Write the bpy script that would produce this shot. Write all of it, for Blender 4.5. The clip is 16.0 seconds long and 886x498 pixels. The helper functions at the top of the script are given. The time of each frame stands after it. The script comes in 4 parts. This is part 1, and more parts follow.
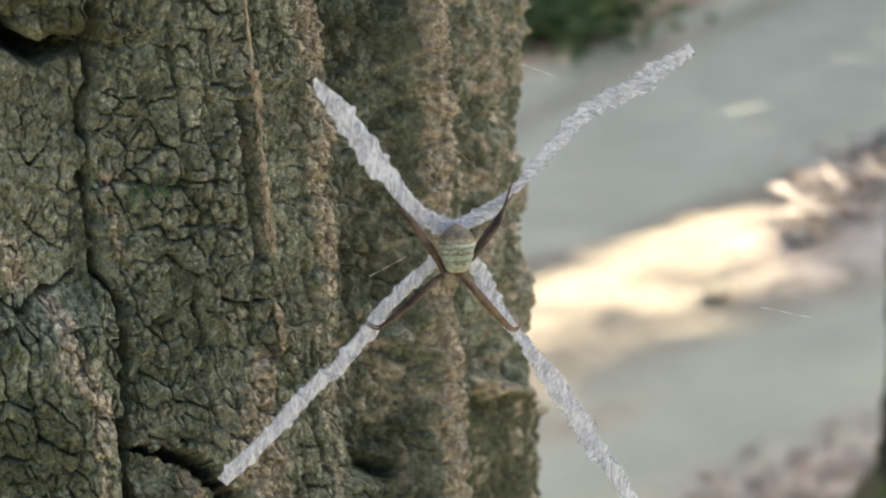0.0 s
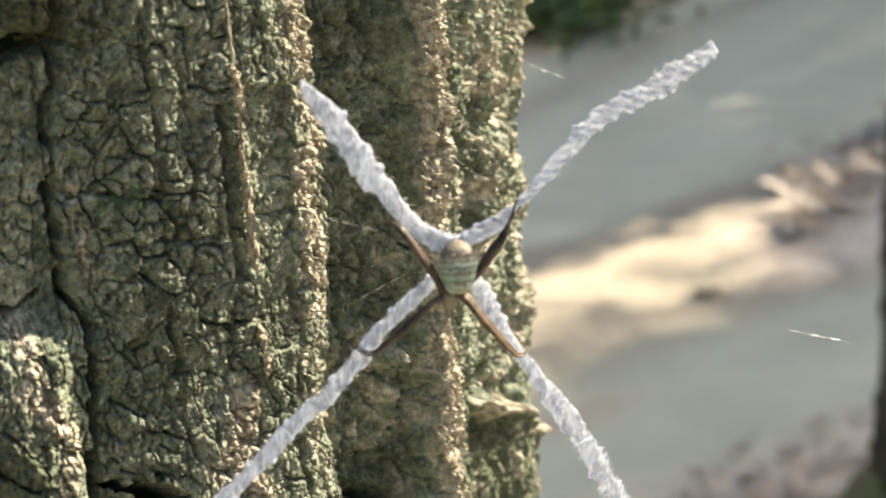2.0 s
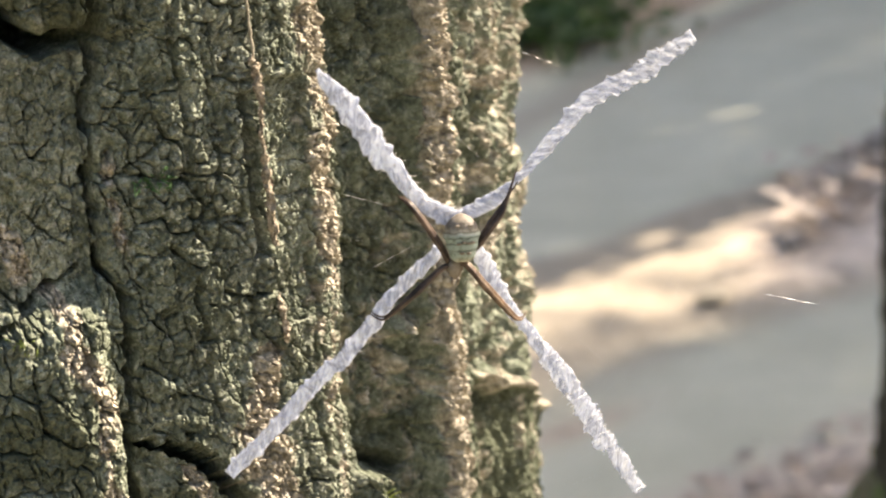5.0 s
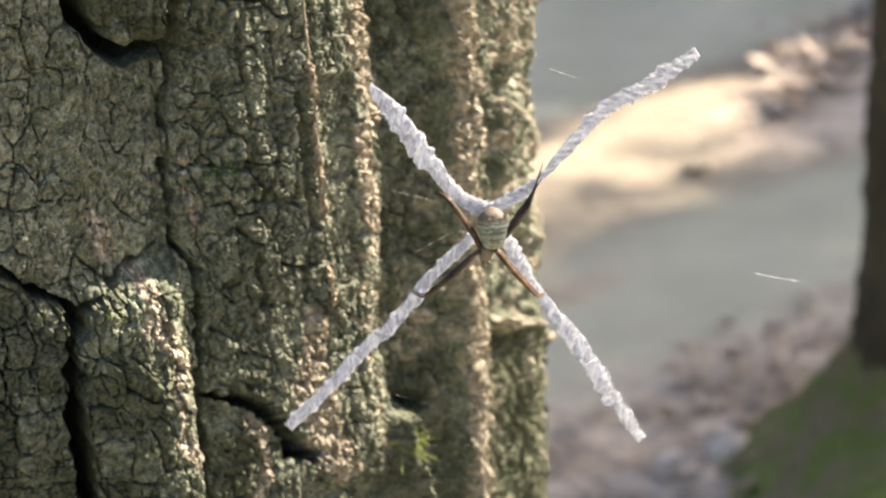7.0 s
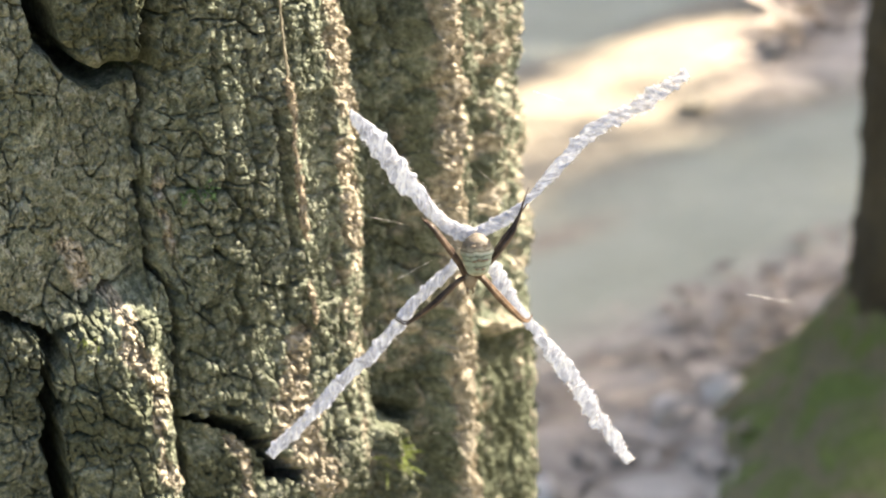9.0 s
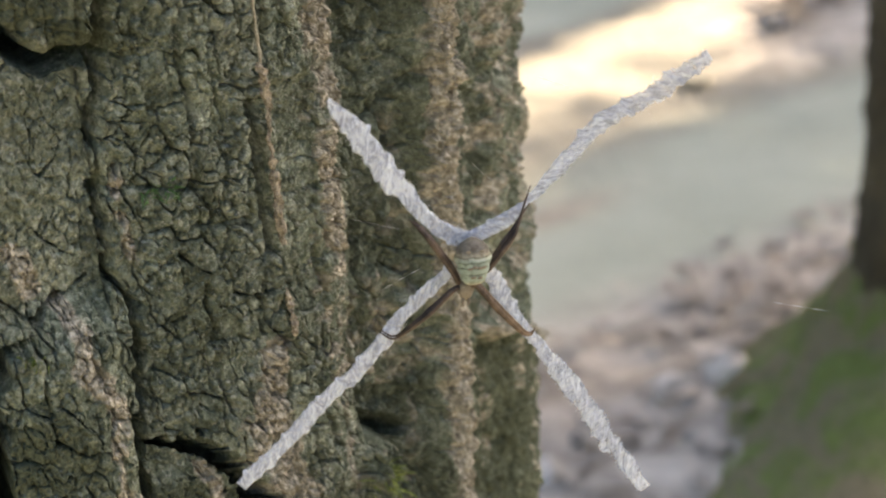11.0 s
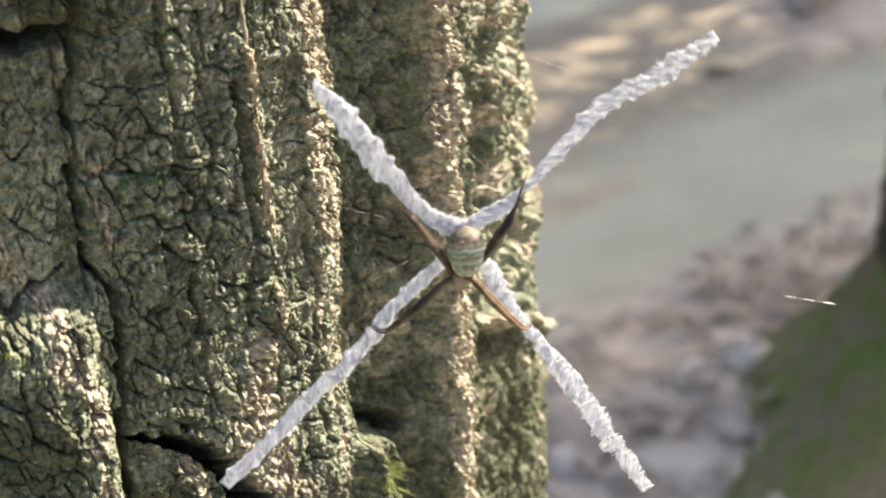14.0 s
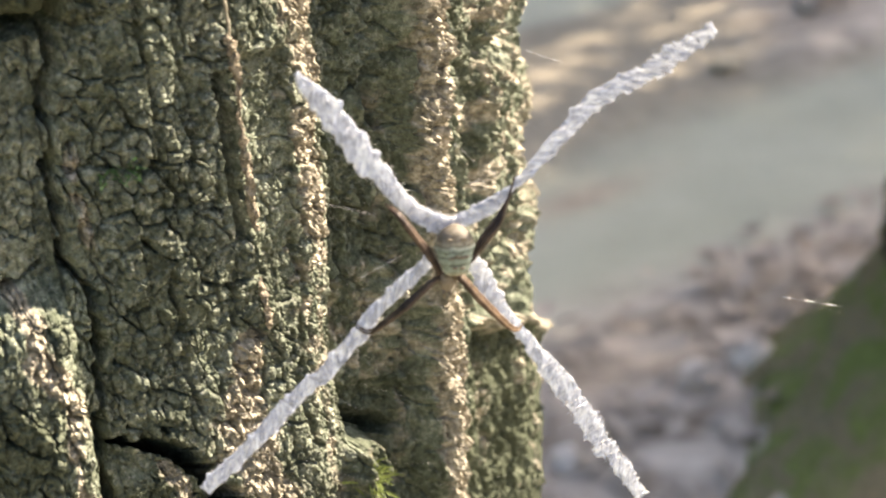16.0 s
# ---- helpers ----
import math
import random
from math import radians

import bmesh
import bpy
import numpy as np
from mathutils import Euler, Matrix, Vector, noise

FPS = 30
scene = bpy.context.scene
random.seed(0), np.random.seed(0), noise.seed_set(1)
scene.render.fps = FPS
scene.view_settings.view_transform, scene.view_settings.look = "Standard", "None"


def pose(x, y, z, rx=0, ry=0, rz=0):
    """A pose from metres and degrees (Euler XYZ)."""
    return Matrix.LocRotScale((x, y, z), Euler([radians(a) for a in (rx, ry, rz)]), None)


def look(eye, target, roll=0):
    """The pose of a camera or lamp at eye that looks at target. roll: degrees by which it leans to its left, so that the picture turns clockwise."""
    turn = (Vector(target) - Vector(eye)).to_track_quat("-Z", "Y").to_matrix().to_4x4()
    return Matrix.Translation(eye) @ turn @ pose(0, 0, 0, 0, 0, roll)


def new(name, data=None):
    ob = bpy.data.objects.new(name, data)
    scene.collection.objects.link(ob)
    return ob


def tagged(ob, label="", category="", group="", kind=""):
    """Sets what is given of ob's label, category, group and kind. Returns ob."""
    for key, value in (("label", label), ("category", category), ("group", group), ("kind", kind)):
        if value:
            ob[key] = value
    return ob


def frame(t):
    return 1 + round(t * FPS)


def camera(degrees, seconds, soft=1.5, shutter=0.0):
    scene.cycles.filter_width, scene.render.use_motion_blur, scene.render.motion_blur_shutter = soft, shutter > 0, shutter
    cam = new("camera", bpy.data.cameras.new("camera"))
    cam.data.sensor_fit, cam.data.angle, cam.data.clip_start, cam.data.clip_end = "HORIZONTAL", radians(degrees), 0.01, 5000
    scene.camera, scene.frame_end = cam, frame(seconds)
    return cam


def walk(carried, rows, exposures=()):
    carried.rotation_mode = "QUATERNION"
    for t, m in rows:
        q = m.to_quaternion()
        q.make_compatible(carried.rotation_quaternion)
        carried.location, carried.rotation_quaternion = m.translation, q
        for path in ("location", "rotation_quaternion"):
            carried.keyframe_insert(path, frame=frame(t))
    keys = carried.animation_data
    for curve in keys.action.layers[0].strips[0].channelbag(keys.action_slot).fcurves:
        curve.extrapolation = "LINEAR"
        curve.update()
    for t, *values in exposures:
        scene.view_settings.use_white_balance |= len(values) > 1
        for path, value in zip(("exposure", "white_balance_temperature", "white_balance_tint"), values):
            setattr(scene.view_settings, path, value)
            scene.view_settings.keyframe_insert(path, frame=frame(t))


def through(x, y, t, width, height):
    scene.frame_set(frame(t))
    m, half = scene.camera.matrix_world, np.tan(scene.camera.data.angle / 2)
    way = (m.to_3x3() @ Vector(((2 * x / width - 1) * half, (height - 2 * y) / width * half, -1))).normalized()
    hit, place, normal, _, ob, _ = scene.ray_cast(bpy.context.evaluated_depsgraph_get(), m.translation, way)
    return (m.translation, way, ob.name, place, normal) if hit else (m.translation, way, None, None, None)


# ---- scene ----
cam = camera(28.00, 16.0, soft=2.0)
PATH = [
    (0, (0.00104, -0.22943, 1.06912), (-0.00002, -0.03800, 1.01121), -2.14),
    (0.5, (0.00219, -0.23104, 1.06916), (0.00070, -0.03961, 1.01125), -2.02),
    (1, (0.00197, -0.23110, 1.06893), (0.00092, -0.03968, 1.01099), -2.10),
    (1.5, (-0.00225, -0.21057, 1.06568), (-0.00163, -0.01951, 1.00655), -1.66),
    (2, (-0.00040, -0.20789, 1.06616), (-0.00012, -0.01672, 1.00738), -2.00),
    (2.5, (-0.00107, -0.21911, 1.06820), (-0.00052, -0.02779, 1.00991), -2.08),
    (3, (-0.00091, -0.22714, 1.06953), (-0.00062, -0.03571, 1.01161), -2.10),
    (3.2, (-0.00020, -0.22816, 1.06923), (-0.00164, -0.03620, 1.01313), -2.05),
    (5.3, (-0.00081, -0.23125, 1.06629), (-0.00099, -0.03959, 1.00916), -2.86),
    (5.5, (-0.00065, -0.23273, 1.06608), (-0.00180, -0.04110, 1.00886), -3.06),
    (6, (-0.00435, -0.24062, 1.07075), (-0.00475, -0.04991, 1.01050), -3.16),
    (6.5, (-0.00393, -0.25006, 1.08584), (-0.00287, -0.06182, 1.01827), -2.24),
    (7, (-0.00752, -0.25829, 1.09691), (-0.00652, -0.07189, 1.02443), -1.98),
    (7.5, (-0.00400, -0.25852, 1.10362), (-0.00307, -0.07292, 1.02913), -1.94),
    (8, (-0.00441, -0.25475, 1.10442), (-0.00325, -0.06954, 1.02895), -2.21),
    (8.5, (-0.00439, -0.25295, 1.10461), (-0.00363, -0.06844, 1.02745), -2.71),
    (9, (-0.00474, -0.24671, 1.10737), (-0.00372, -0.06316, 1.02795), -2.20),
    (9.5, (-0.00644, -0.24043, 1.10548), (-0.00536, -0.05736, 1.02496), -2.08),
    (10, (-0.00273, -0.23602, 1.10096), (-0.00088, -0.05287, 1.02063), -2.75),
    (10.2, (-0.00348, -0.23177, 1.10039), (-0.00161, -0.04868, 1.01992), -2.64),
    (12.5, (-0.00260, -0.20754, 1.09841), (-0.00321, -0.02629, 1.01387), -2.32),
    (13, (0.00052, -0.20920, 1.09882), (-0.00076, -0.02785, 1.01449), -2.41),
    (13.5, (0.00053, -0.21094, 1.09808), (-0.00110, -0.02938, 1.01423), -2.49),
    (14, (0.00077, -0.20697, 1.09516), (-0.00106, -0.02522, 1.01171), -2.54),
    (14.5, (0.00125, -0.20514, 1.09410), (-0.00070, -0.02338, 1.01069), -2.60),
    (15, (0.00160, -0.20320, 1.09300), (-0.00041, -0.02139, 1.00970), -2.52),
    (15.5, (0.00233, -0.20136, 1.09254), (0.00003, -0.01967, 1.00898), -2.43),
    (16, (0.00280, -0.19990, 1.09190), (0.00045, -0.01823, 1.00829), -2.37),
]
EXPOSURES = [(0.0, 2.34, 6950, 5), (1.0, 2.31, 6950, 5), (2.0, 2.07, 6950, 5), (3.0, 2.25, 6980, 8), (6.0, 2.13, 7000, 11), (7.0, 2.09, 7000, 11), (7.5, 2.15, 7000, 10), (8.0, 2.37, 7050, 8), (9.0, 2.45, 7050, 8), (10.0, 2.48, 7100, 8), (12.3, 2.35, 7050, 7), (13.2, 2.33, 7020, 7), (13.8, 2.24, 7000, 8), (16.0, 2.23, 6980, 9)]
walk(cam, [(t, look(eye, target, roll)) for t, eye, target, roll in PATH], EXPOSURES)
cam.data.dof.use_dof = True
cam.data.dof.focus_distance = 0.256
cam.data.dof.aperture_fstop = 31.0

# ---- light ----
SUN_AZ, SUN_EL = radians(63), radians(41)      # azimuth from +Y towards +X
TO_SUN = Vector((math.sin(SUN_AZ) * math.cos(SUN_EL), math.cos(SUN_AZ) * math.cos(SUN_EL), math.sin(SUN_EL)))
world = bpy.data.worlds.new("world")
scene.world = world
world.use_nodes = True
sky = world.node_tree.nodes.new("ShaderNodeTexSky")
sky.sky_type, sky.sun_disc, sky.sun_elevation, sky.sun_rotation = "NISHITA", False, SUN_EL, SUN_AZ
sky.dust_density, sky.air_density = 3.5, 0.8
world.node_tree.links.new(sky.outputs[0], world.node_tree.nodes["Background"].inputs["Color"])
world.node_tree.nodes["Background"].inputs["Strength"].default_value = 0.087
lamp = bpy.data.lights.new("sun", "SUN")
lamp.energy, lamp.angle, lamp.color = 5.0, radians(0.53), (1.0, 0.865, 0.72)
new("sun", lamp).matrix_world = look(TO_SUN * 20, (0, 0, 0))

# ---- materials ----
def mat(name, rough=0.8, spec=0.3):
    m = bpy.data.materials.new(name)
    m.use_nodes = True
    b = m.node_tree.nodes["Principled BSDF"]
    b.inputs["Roughness"].default_value = rough
    b.inputs["Specular IOR Level"].default_value = spec
    return m, m.node_tree.nodes, m.node_tree.links, b


def noise_node(n, l, co, scale, detail=5, rough=0.6, dist=0.0):
    t = n.new("ShaderNodeTexNoise")
    t.inputs["Scale"].default_value, t.inputs["Detail"].default_value = scale, detail
    t.inputs["Roughness"].default_value, t.inputs["Distortion"].default_value = rough, dist
    l.new(co, t.inputs["Vector"])
    return t.outputs["Fac"]


def ramp(n, l, fac, *stops):
    r = n.new("ShaderNodeValToRGB")
    e = r.color_ramp.elements
    while len(e) < len(stops):
        e.new(0.5)
    for k, (p, c) in zip(e, stops):
        k.position, k.color = p, (*c, 1) if len(c) == 3 else c
    l.new(fac, r.inputs[0])
    return r.outputs[0]


def mix(n, l, fac, a, b, mode="MIX"):
    x = n.new("ShaderNodeMix")
    x.data_type, x.blend_type = "RGBA", mode
    for k, v in ((0, fac), (6, a), (7, b)):
        if isinstance(v, (int, float)):
            x.inputs[k].default_value = v
        elif isinstance(v, tuple):
            x.inputs[k].default_value = (*v, 1)
        else:
            l.new(v, x.inputs[k])
    return x.outputs[2]


def bump(n, l, b, h, dist, strength=1.0):
    x = n.new("ShaderNodeBump")
    x.inputs["Distance"].default_value, x.inputs["Strength"].default_value = dist, strength
    l.new(h, x.inputs["Height"])
    l.new(x.outputs[0], b.inputs["Normal"])


def math_node(n, l, op, a, b):
    x = n.new("ShaderNodeMath")
    x.operation = op
    for k, v in ((0, a), (1, b)):
        if isinstance(v, (int, float)):
            x.inputs[k].default_value = v
        else:
            l.new(v, x.inputs[k])
    return x.outputs[0]


def place(n):
    return n.new("ShaderNodeNewGeometry").outputs["Position"]


def attr(n, name):
    a = n.new("ShaderNodeAttribute")
    a.attribute_name = name
    return a.outputs["Fac"]


def bark_material():
    m, n, l, b = mat("bark", 0.9, 0.12)
    co = place(n)
    big = noise_node(n, l, co, 55, 4, 0.55, 0.4)
    mid = noise_node(n, l, co, 330, 8, 0.72, 0.5)
    fine = noise_node(n, l, co, 1250, 7, 0.75)
    base = ramp(n, l, mid, (0.36, (0.100, 0.114, 0.084)), (0.48, (0.192, 0.214, 0.163)), (0.56, (0.285, 0.310, 0.245)), (0.68, (0.47, 0.495, 0.41)))
    algae = ramp(n, l, big, (0.45, (0, 0, 0)), (0.68, (1, 1, 1)))
    base = mix(n, l, math_node(n, l, "MULTIPLY", algae, 0.5), base, (0.098, 0.108, 0.079))
    brown = ramp(n, l, noise_node(n, l, co, 90, 5, 0.6), (0.5, (0, 0, 0)), (0.7, (1, 1, 1)))
    base = mix(n, l, math_node(n, l, "MULTIPLY", brown, 0.15), base, (0.16, 0.135, 0.10))
    spots = ramp(n, l, noise_node(n, l, co, 900, 3, 0.65), (0.57, (0, 0, 0)), (0.63, (1, 1, 1)))
    base = mix(n, l, math_node(n, l, "MULTIPLY", spots, 0.6), base, (0.43, 0.44, 0.38))
    base = mix(n, l, 0.8, base, ramp(n, l, attr(n, "tone"), (0.0, (0.47, 0.50, 0.46)), (0.55, (0.83, 0.86, 0.83)), (1.0, (1, 1, 1))), "MULTIPLY")
    base = mix(n, l, 0.7, base, ramp(n, l, fine, (0.40, (0.34, 0.34, 0.34)), (0.56, (1, 1, 1))), "MULTIPLY")
    # corky tan, with some of the sunlight on it put into the colour
    tan = ramp(n, l, noise_node(n, l, co, 800, 5, 0.65), (0.36, (0.165, 0.148, 0.117)), (0.5, (0.35, 0.318, 0.255)), (0.64, (0.60, 0.55, 0.46)))
    base = mix(n, l, math_node(n, l, "MULTIPLY", attr(n, "tan"), 0.92), base, tan)
    # moss green, which also paints shade on some of the bark
    green = ramp(n, l, fine, (0.38, (0.034, 0.041, 0.026)), (0.6, (0.098, 0.110, 0.073)))
    base = mix(n, l, attr(n, "moss"), base, green)
    tone = n.new("ShaderNodeObjectInfo").outputs["Random"]
    tone = math_node(n, l, "ADD", math_node(n, l, "MULTIPLY", tone, 0.25), 0.95)
    tint = n.new("ShaderNodeVectorMath")
    tint.operation = "SCALE"
    l.new(base, tint.inputs[0])
    l.new(tone, tint.inputs["Scale"])
    l.new(tint.outputs[0], b.inputs["Base Color"])
    bump(n, l, b, math_node(n, l, "ADD", math_node(n, l, "MULTIPLY", fine, 0.6), math_node(n, l, "MULTIPLY", noise_node(n, l, co, 520, 6, 0.75), 0.7)), 0.0008, 1.0)
    return m


def simple(name, scale, dark, light, rough=0.85, fine=6.0, depth=0.002, spec=0.3):
    """Two colours mixed by noise at two scales, with a fine relief."""
    m, n, l, b = mat(name, rough, spec)
    co = place(n)
    a, f = noise_node(n, l, co, scale, 5, 0.6), noise_node(n, l, co, scale * fine, 5, 0.65)
    s = math_node(n, l, "ADD", math_node(n, l, "MULTIPLY", a, 0.6), math_node(n, l, "MULTIPLY", f, 0.4))
    l.new(ramp(n, l, s, (0.33, dark), (0.67, light)), b.inputs["Base Color"])
    bump(n, l, b, f, depth, 0.7)
    return m


def leafy(name, dark, light, scale=25, through=0.35):
    m, n, l, b = mat(name, 0.55, 0.35)
    c = ramp(n, l, noise_node(n, l, place(n), scale, 4, 0.6), (0.35, dark), (0.65, light))
    l.new(c, b.inputs["Base Color"])
    t = n.new("ShaderNodeBsdfTranslucent")
    l.new(c, t.inputs["Color"])
    x = n.new("ShaderNodeMixShader")
    x.inputs[0].default_value = through
    l.new(b.outputs[0], x.inputs[1])
    l.new(t.outputs[0], x.inputs[2])
    l.new(x.outputs[0], n["Material Output"].inputs["Surface"])
    return m


def silk_material(name, cover_lo, cover_hi, least):
    """White spun silk: diffuse and translucent, with gaps between the strands."""
    m, n, l, b = mat(name, 0.6, 0.4)
    run, over = attr(n, "run"), attr(n, "over")
    lay = n.new("ShaderNodeCombineXYZ")
    l.new(math_node(n, l, "ADD", math_node(n, l, "MULTIPLY", run, 1.5), math_node(n, l, "MULTIPLY", over, 1.6)), lay.inputs[0])
    l.new(math_node(n, l, "MULTIPLY", over, 1.3), lay.inputs[1])
    f = noise_node(n, l, lay.outputs[0], 0.5, 6, 0.60, 1.6)
    c = ramp(n, l, noise_node(n, l, lay.outputs[0], 0.55, 7, 0.66, 1.8), (0.37, (0.38, 0.42, 0.53)), (0.48, (0.61, 0.66, 0.80)), (0.58, (0.86, 0.91, 1.0)))
    l.new(c, b.inputs["Base Color"])
    bump(n, l, b, f, 0.0003, 0.6)
    t = n.new("ShaderNodeBsdfTranslucent")
    l.new(c, t.inputs["Color"])
    x = n.new("ShaderNodeMixShader")
    x.inputs[0].default_value = 0.38
    l.new(b.outputs[0], x.inputs[1])
    l.new(t.outputs[0], x.inputs[2])
    gap = n.new("ShaderNodeBsdfTransparent")
    g = n.new("ShaderNodeMixShader")
    cover = ramp(n, l, math_node(n, l, "ADD", f, attr(n, "wear")), (cover_lo, (0.97,) * 3), (cover_hi, (least,) * 3), (cover_hi + 0.12, (0, 0, 0)))
    l.new(cover, g.inputs[0])
    l.new(gap.outputs[0], g.inputs[1])
    l.new(x.outputs[0], g.inputs[2])
    l.new(g.outputs[0], n["Material Output"].inputs["Surface"])
    return m


def abdomen_material():
    m, n, l, b = mat("abdomen", 0.6, 0.25)
    co = n.new("ShaderNodeTexCoord").outputs["Object"]
    xyz = n.new("ShaderNodeSeparateXYZ")
    l.new(co, xyz.inputs[0])
    wob = noise_node(n, l, co, 900, 3, 0.5)
    z = math_node(n, l, "ADD", xyz.outputs[2], math_node(n, l, "MULTIPLY", math_node(n, l, "SUBTRACT", wob, 0.5), 0.0007))
    u = math_node(n, l, "ADD", math_node(n, l, "MULTIPLY", z, 1 / 0.0071), 0.5)          # 0 at the waist, 1 at the tip
    pale, line, dome = (0.27, 0.335, 0.30), (0.09, 0.105, 0.085), (0.16, 0.145, 0.125)
    c = ramp(n, l, u, (0.0, (0.36, 0.34, 0.27)), (0.12, pale), (0.235, pale), (0.25, line), (0.27, pale), (0.355, pale), (0.375, line), (0.40, pale),
             (0.475, pale), (0.495, line), (0.515, pale), (0.575, (0.44, 0.46, 0.39)), (0.60, (0.17, 0.16, 0.11)), (0.63, (0.34, 0.31, 0.24)), (0.72, dome), (0.85, (0.17, 0.15, 0.125)), (1.0, (0.20, 0.17, 0.13)))
    mott = ramp(n, l, noise_node(n, l, co, 1300, 4, 0.6), (0.40, (0.42, 0.40, 0.35)), (0.56, (0.95, 0.95, 0.95)))
    c = mix(n, l, 0.7, c, mott, "MULTIPLY")
    l.new(c, b.inputs["Base Color"])
    b.inputs["Subsurface Weight"].default_value = 0.15
    b.inputs["Subsurface Radius"].default_value = (0.0008, 0.0007, 0.0005)
    bump(n, l, b, noise_node(n, l, co, 2500, 4, 0.6), 0.00012, 0.6)
    return m


def leg_material(name, dark, light, bands):
    m, n, l, b = mat(name, 0.45, 0.4)
    co = n.new("ShaderNodeTexCoord").outputs["Object"]
    f = noise_node(n, l, co, bands, 3, 0.6)
    c = ramp(n, l, f, (0.38, dark), (0.62, light))
    l.new(c, b.inputs["Base Color"])
    t = n.new("ShaderNodeBsdfTranslucent")
    l.new(c, t.inputs["Color"])
    x = n.new("ShaderNodeMixShader")
    x.inputs[0].default_value = 0.25
    l.new(b.outputs[0], x.inputs[1])
    l.new(t.outputs[0], x.inputs[2])
    l.new(x.outputs[0], n["Material Output"].inputs["Surface"])
    return m


def ground_material():
    m, n, l, b = mat("earth", 0.75, 0.3)
    co = place(n)
    a, f = noise_node(n, l, co, 3.5, 5, 0.6, 0.3), noise_node(n, l, co, 28, 6, 0.65)
    silt = ramp(n, l, a, (0.3, (0.365, 0.365, 0.285)), (0.7, (0.46, 0.46, 0.365)))
    lay = n.new("ShaderNodeMapping")
    lay.inputs["Rotation"].default_value, lay.inputs["Scale"].default_value = (0, 0, radians(-39)), (0.4, 1.15, 1)
    l.new(co, lay.inputs["Vector"])
    g = math_node(n, l, "ADD", math_node(n, l, "MULTIPLY", noise_node(n, l, lay.outputs[0], 9, 5, 0.6, 0.4), 0.75), math_node(n, l, "MULTIPLY", f, 0.25))
    lit = ramp(n, l, g, (0.36, (0.20, 0.165, 0.135)), (0.48, (0.42, 0.355, 0.295)), (0.62, (0.66, 0.57, 0.48)))
    sand = ramp(n, l, f, (0.3, (0.215, 0.185, 0.14)), (0.7, (0.335, 0.295, 0.23)))
    soil = ramp(n, l, f, (0.3, (0.26, 0.19, 0.135)), (0.7, (0.50, 0.39, 0.29)))
    c = mix(n, l, attr(n, "sand"), silt, sand)
    c = mix(n, l, attr(n, "litter"), c, lit)
    c = mix(n, l, attr(n, "soil"), c, soil)
    c = mix(n, l, attr(n, "far"), c, ramp(n, l, f, (0.3, (0.172, 0.156, 0.114)), (0.7, (0.325, 0.296, 0.222))))
    c = mix(n, l, 0.25, c, ramp(n, l, noise_node(n, l, co, 160, 5, 0.7), (0.3, (0.4, 0.4, 0.4)), (0.7, (1, 1, 1))), "MULTIPLY")
    l.new(c, b.inputs["Base Color"])
    bump(n, l, b, f, 0.01, 0.6)
    return m


def moss_material():
    """Moss in green patches over brown soil and old bark."""
    m, n, l, b = mat("moss_cover", 0.95, 0.1)
    co = place(n)
    f = noise_node(n, l, co, 260, 6, 0.7)
    green = ramp(n, l, f, (0.36, (0.064, 0.082, 0.022)), (0.64, (0.29, 0.34, 0.11)))
    brown = ramp(n, l, f, (0.36, (0.10, 0.083, 0.047)), (0.64, (0.37, 0.31, 0.195)))
    where = ramp(n, l, noise_node(n, l, co, 17, 5, 0.65, 0.6), (0.43, (0, 0, 0)), (0.56, (1, 1, 1)))
    l.new(mix(n, l, where, green, brown), b.inputs["Base Color"])
    bump(n, l, b, f, 0.006, 0.8)
    return m


BARK = bark_material()
SPLINTERED = simple("splinter", 900, (0.085, 0.072, 0.056), (0.46, 0.40, 0.31), 0.9, 4, 0.0006, 0.1)
VEIN = simple("vein", 700, (0.15, 0.135, 0.10), (0.37, 0.34, 0.275), 0.8, 4, 0.0003, 0.2)
SILK_DENSE = silk_material("silk_dense", 0.60, 0.84, 0.45)
SILK_THIN = silk_material("silk_thin", 0.48, 0.82, 0.55)
THREAD = mat("silk_thread", 0.25, 0.6)[0]
THREAD.node_tree.nodes["Principled BSDF"].inputs["Base Color"].default_value = (0.82, 0.82, 0.82, 1)
ABDOMEN = abdomen_material()
LEG_DARK = leg_material("leg_dark", (0.030, 0.021, 0.018), (0.125, 0.088, 0.066), 420)
# the same legs in a lighter amber, with the backlight put into the colour
LEG_BACKLIT = leg_material("leg_amber", (0.050, 0.033, 0.024), (0.21, 0.145, 0.095), 420)
SHELL = simple("carapace", 900, (0.10, 0.082, 0.058), (0.26, 0.22, 0.165), 0.55, 3, 0.0001, 0.4)
EARTH = ground_material()
STONE_GREY = simple("stone_grey", 14, (0.18, 0.15, 0.125), (0.46, 0.39, 0.33), 0.85)
# pale stone; its high albedo also replaces sunlight on the stones in the litter
STONE_PALE_LIT = simple("stone_pale", 18, (0.58, 0.50, 0.43), (0.82, 0.74, 0.66), 0.8)
STONE_BROWN = simple("stone_brown", 16, (0.28, 0.24, 0.17), (0.50, 0.44, 0.33), 0.9)
DARK_BARK = simple("dark_bark", 14, (0.020, 0.016, 0.013), (0.11, 0.092, 0.058), 0.9, 6, 0.006)
MOSS = moss_material()
FROND = leafy("moss_frond", (0.09, 0.125, 0.028), (0.25, 0.31, 0.09), 900, 0.4)
FROND_DARK = leafy("moss_frond_dark", (0.04, 0.095, 0.03), (0.10, 0.20, 0.075), 900, 0.3)
LEAF = leafy("leaf", (0.04, 0.075, 0.02), (0.085, 0.14, 0.035), 8, 0.3)
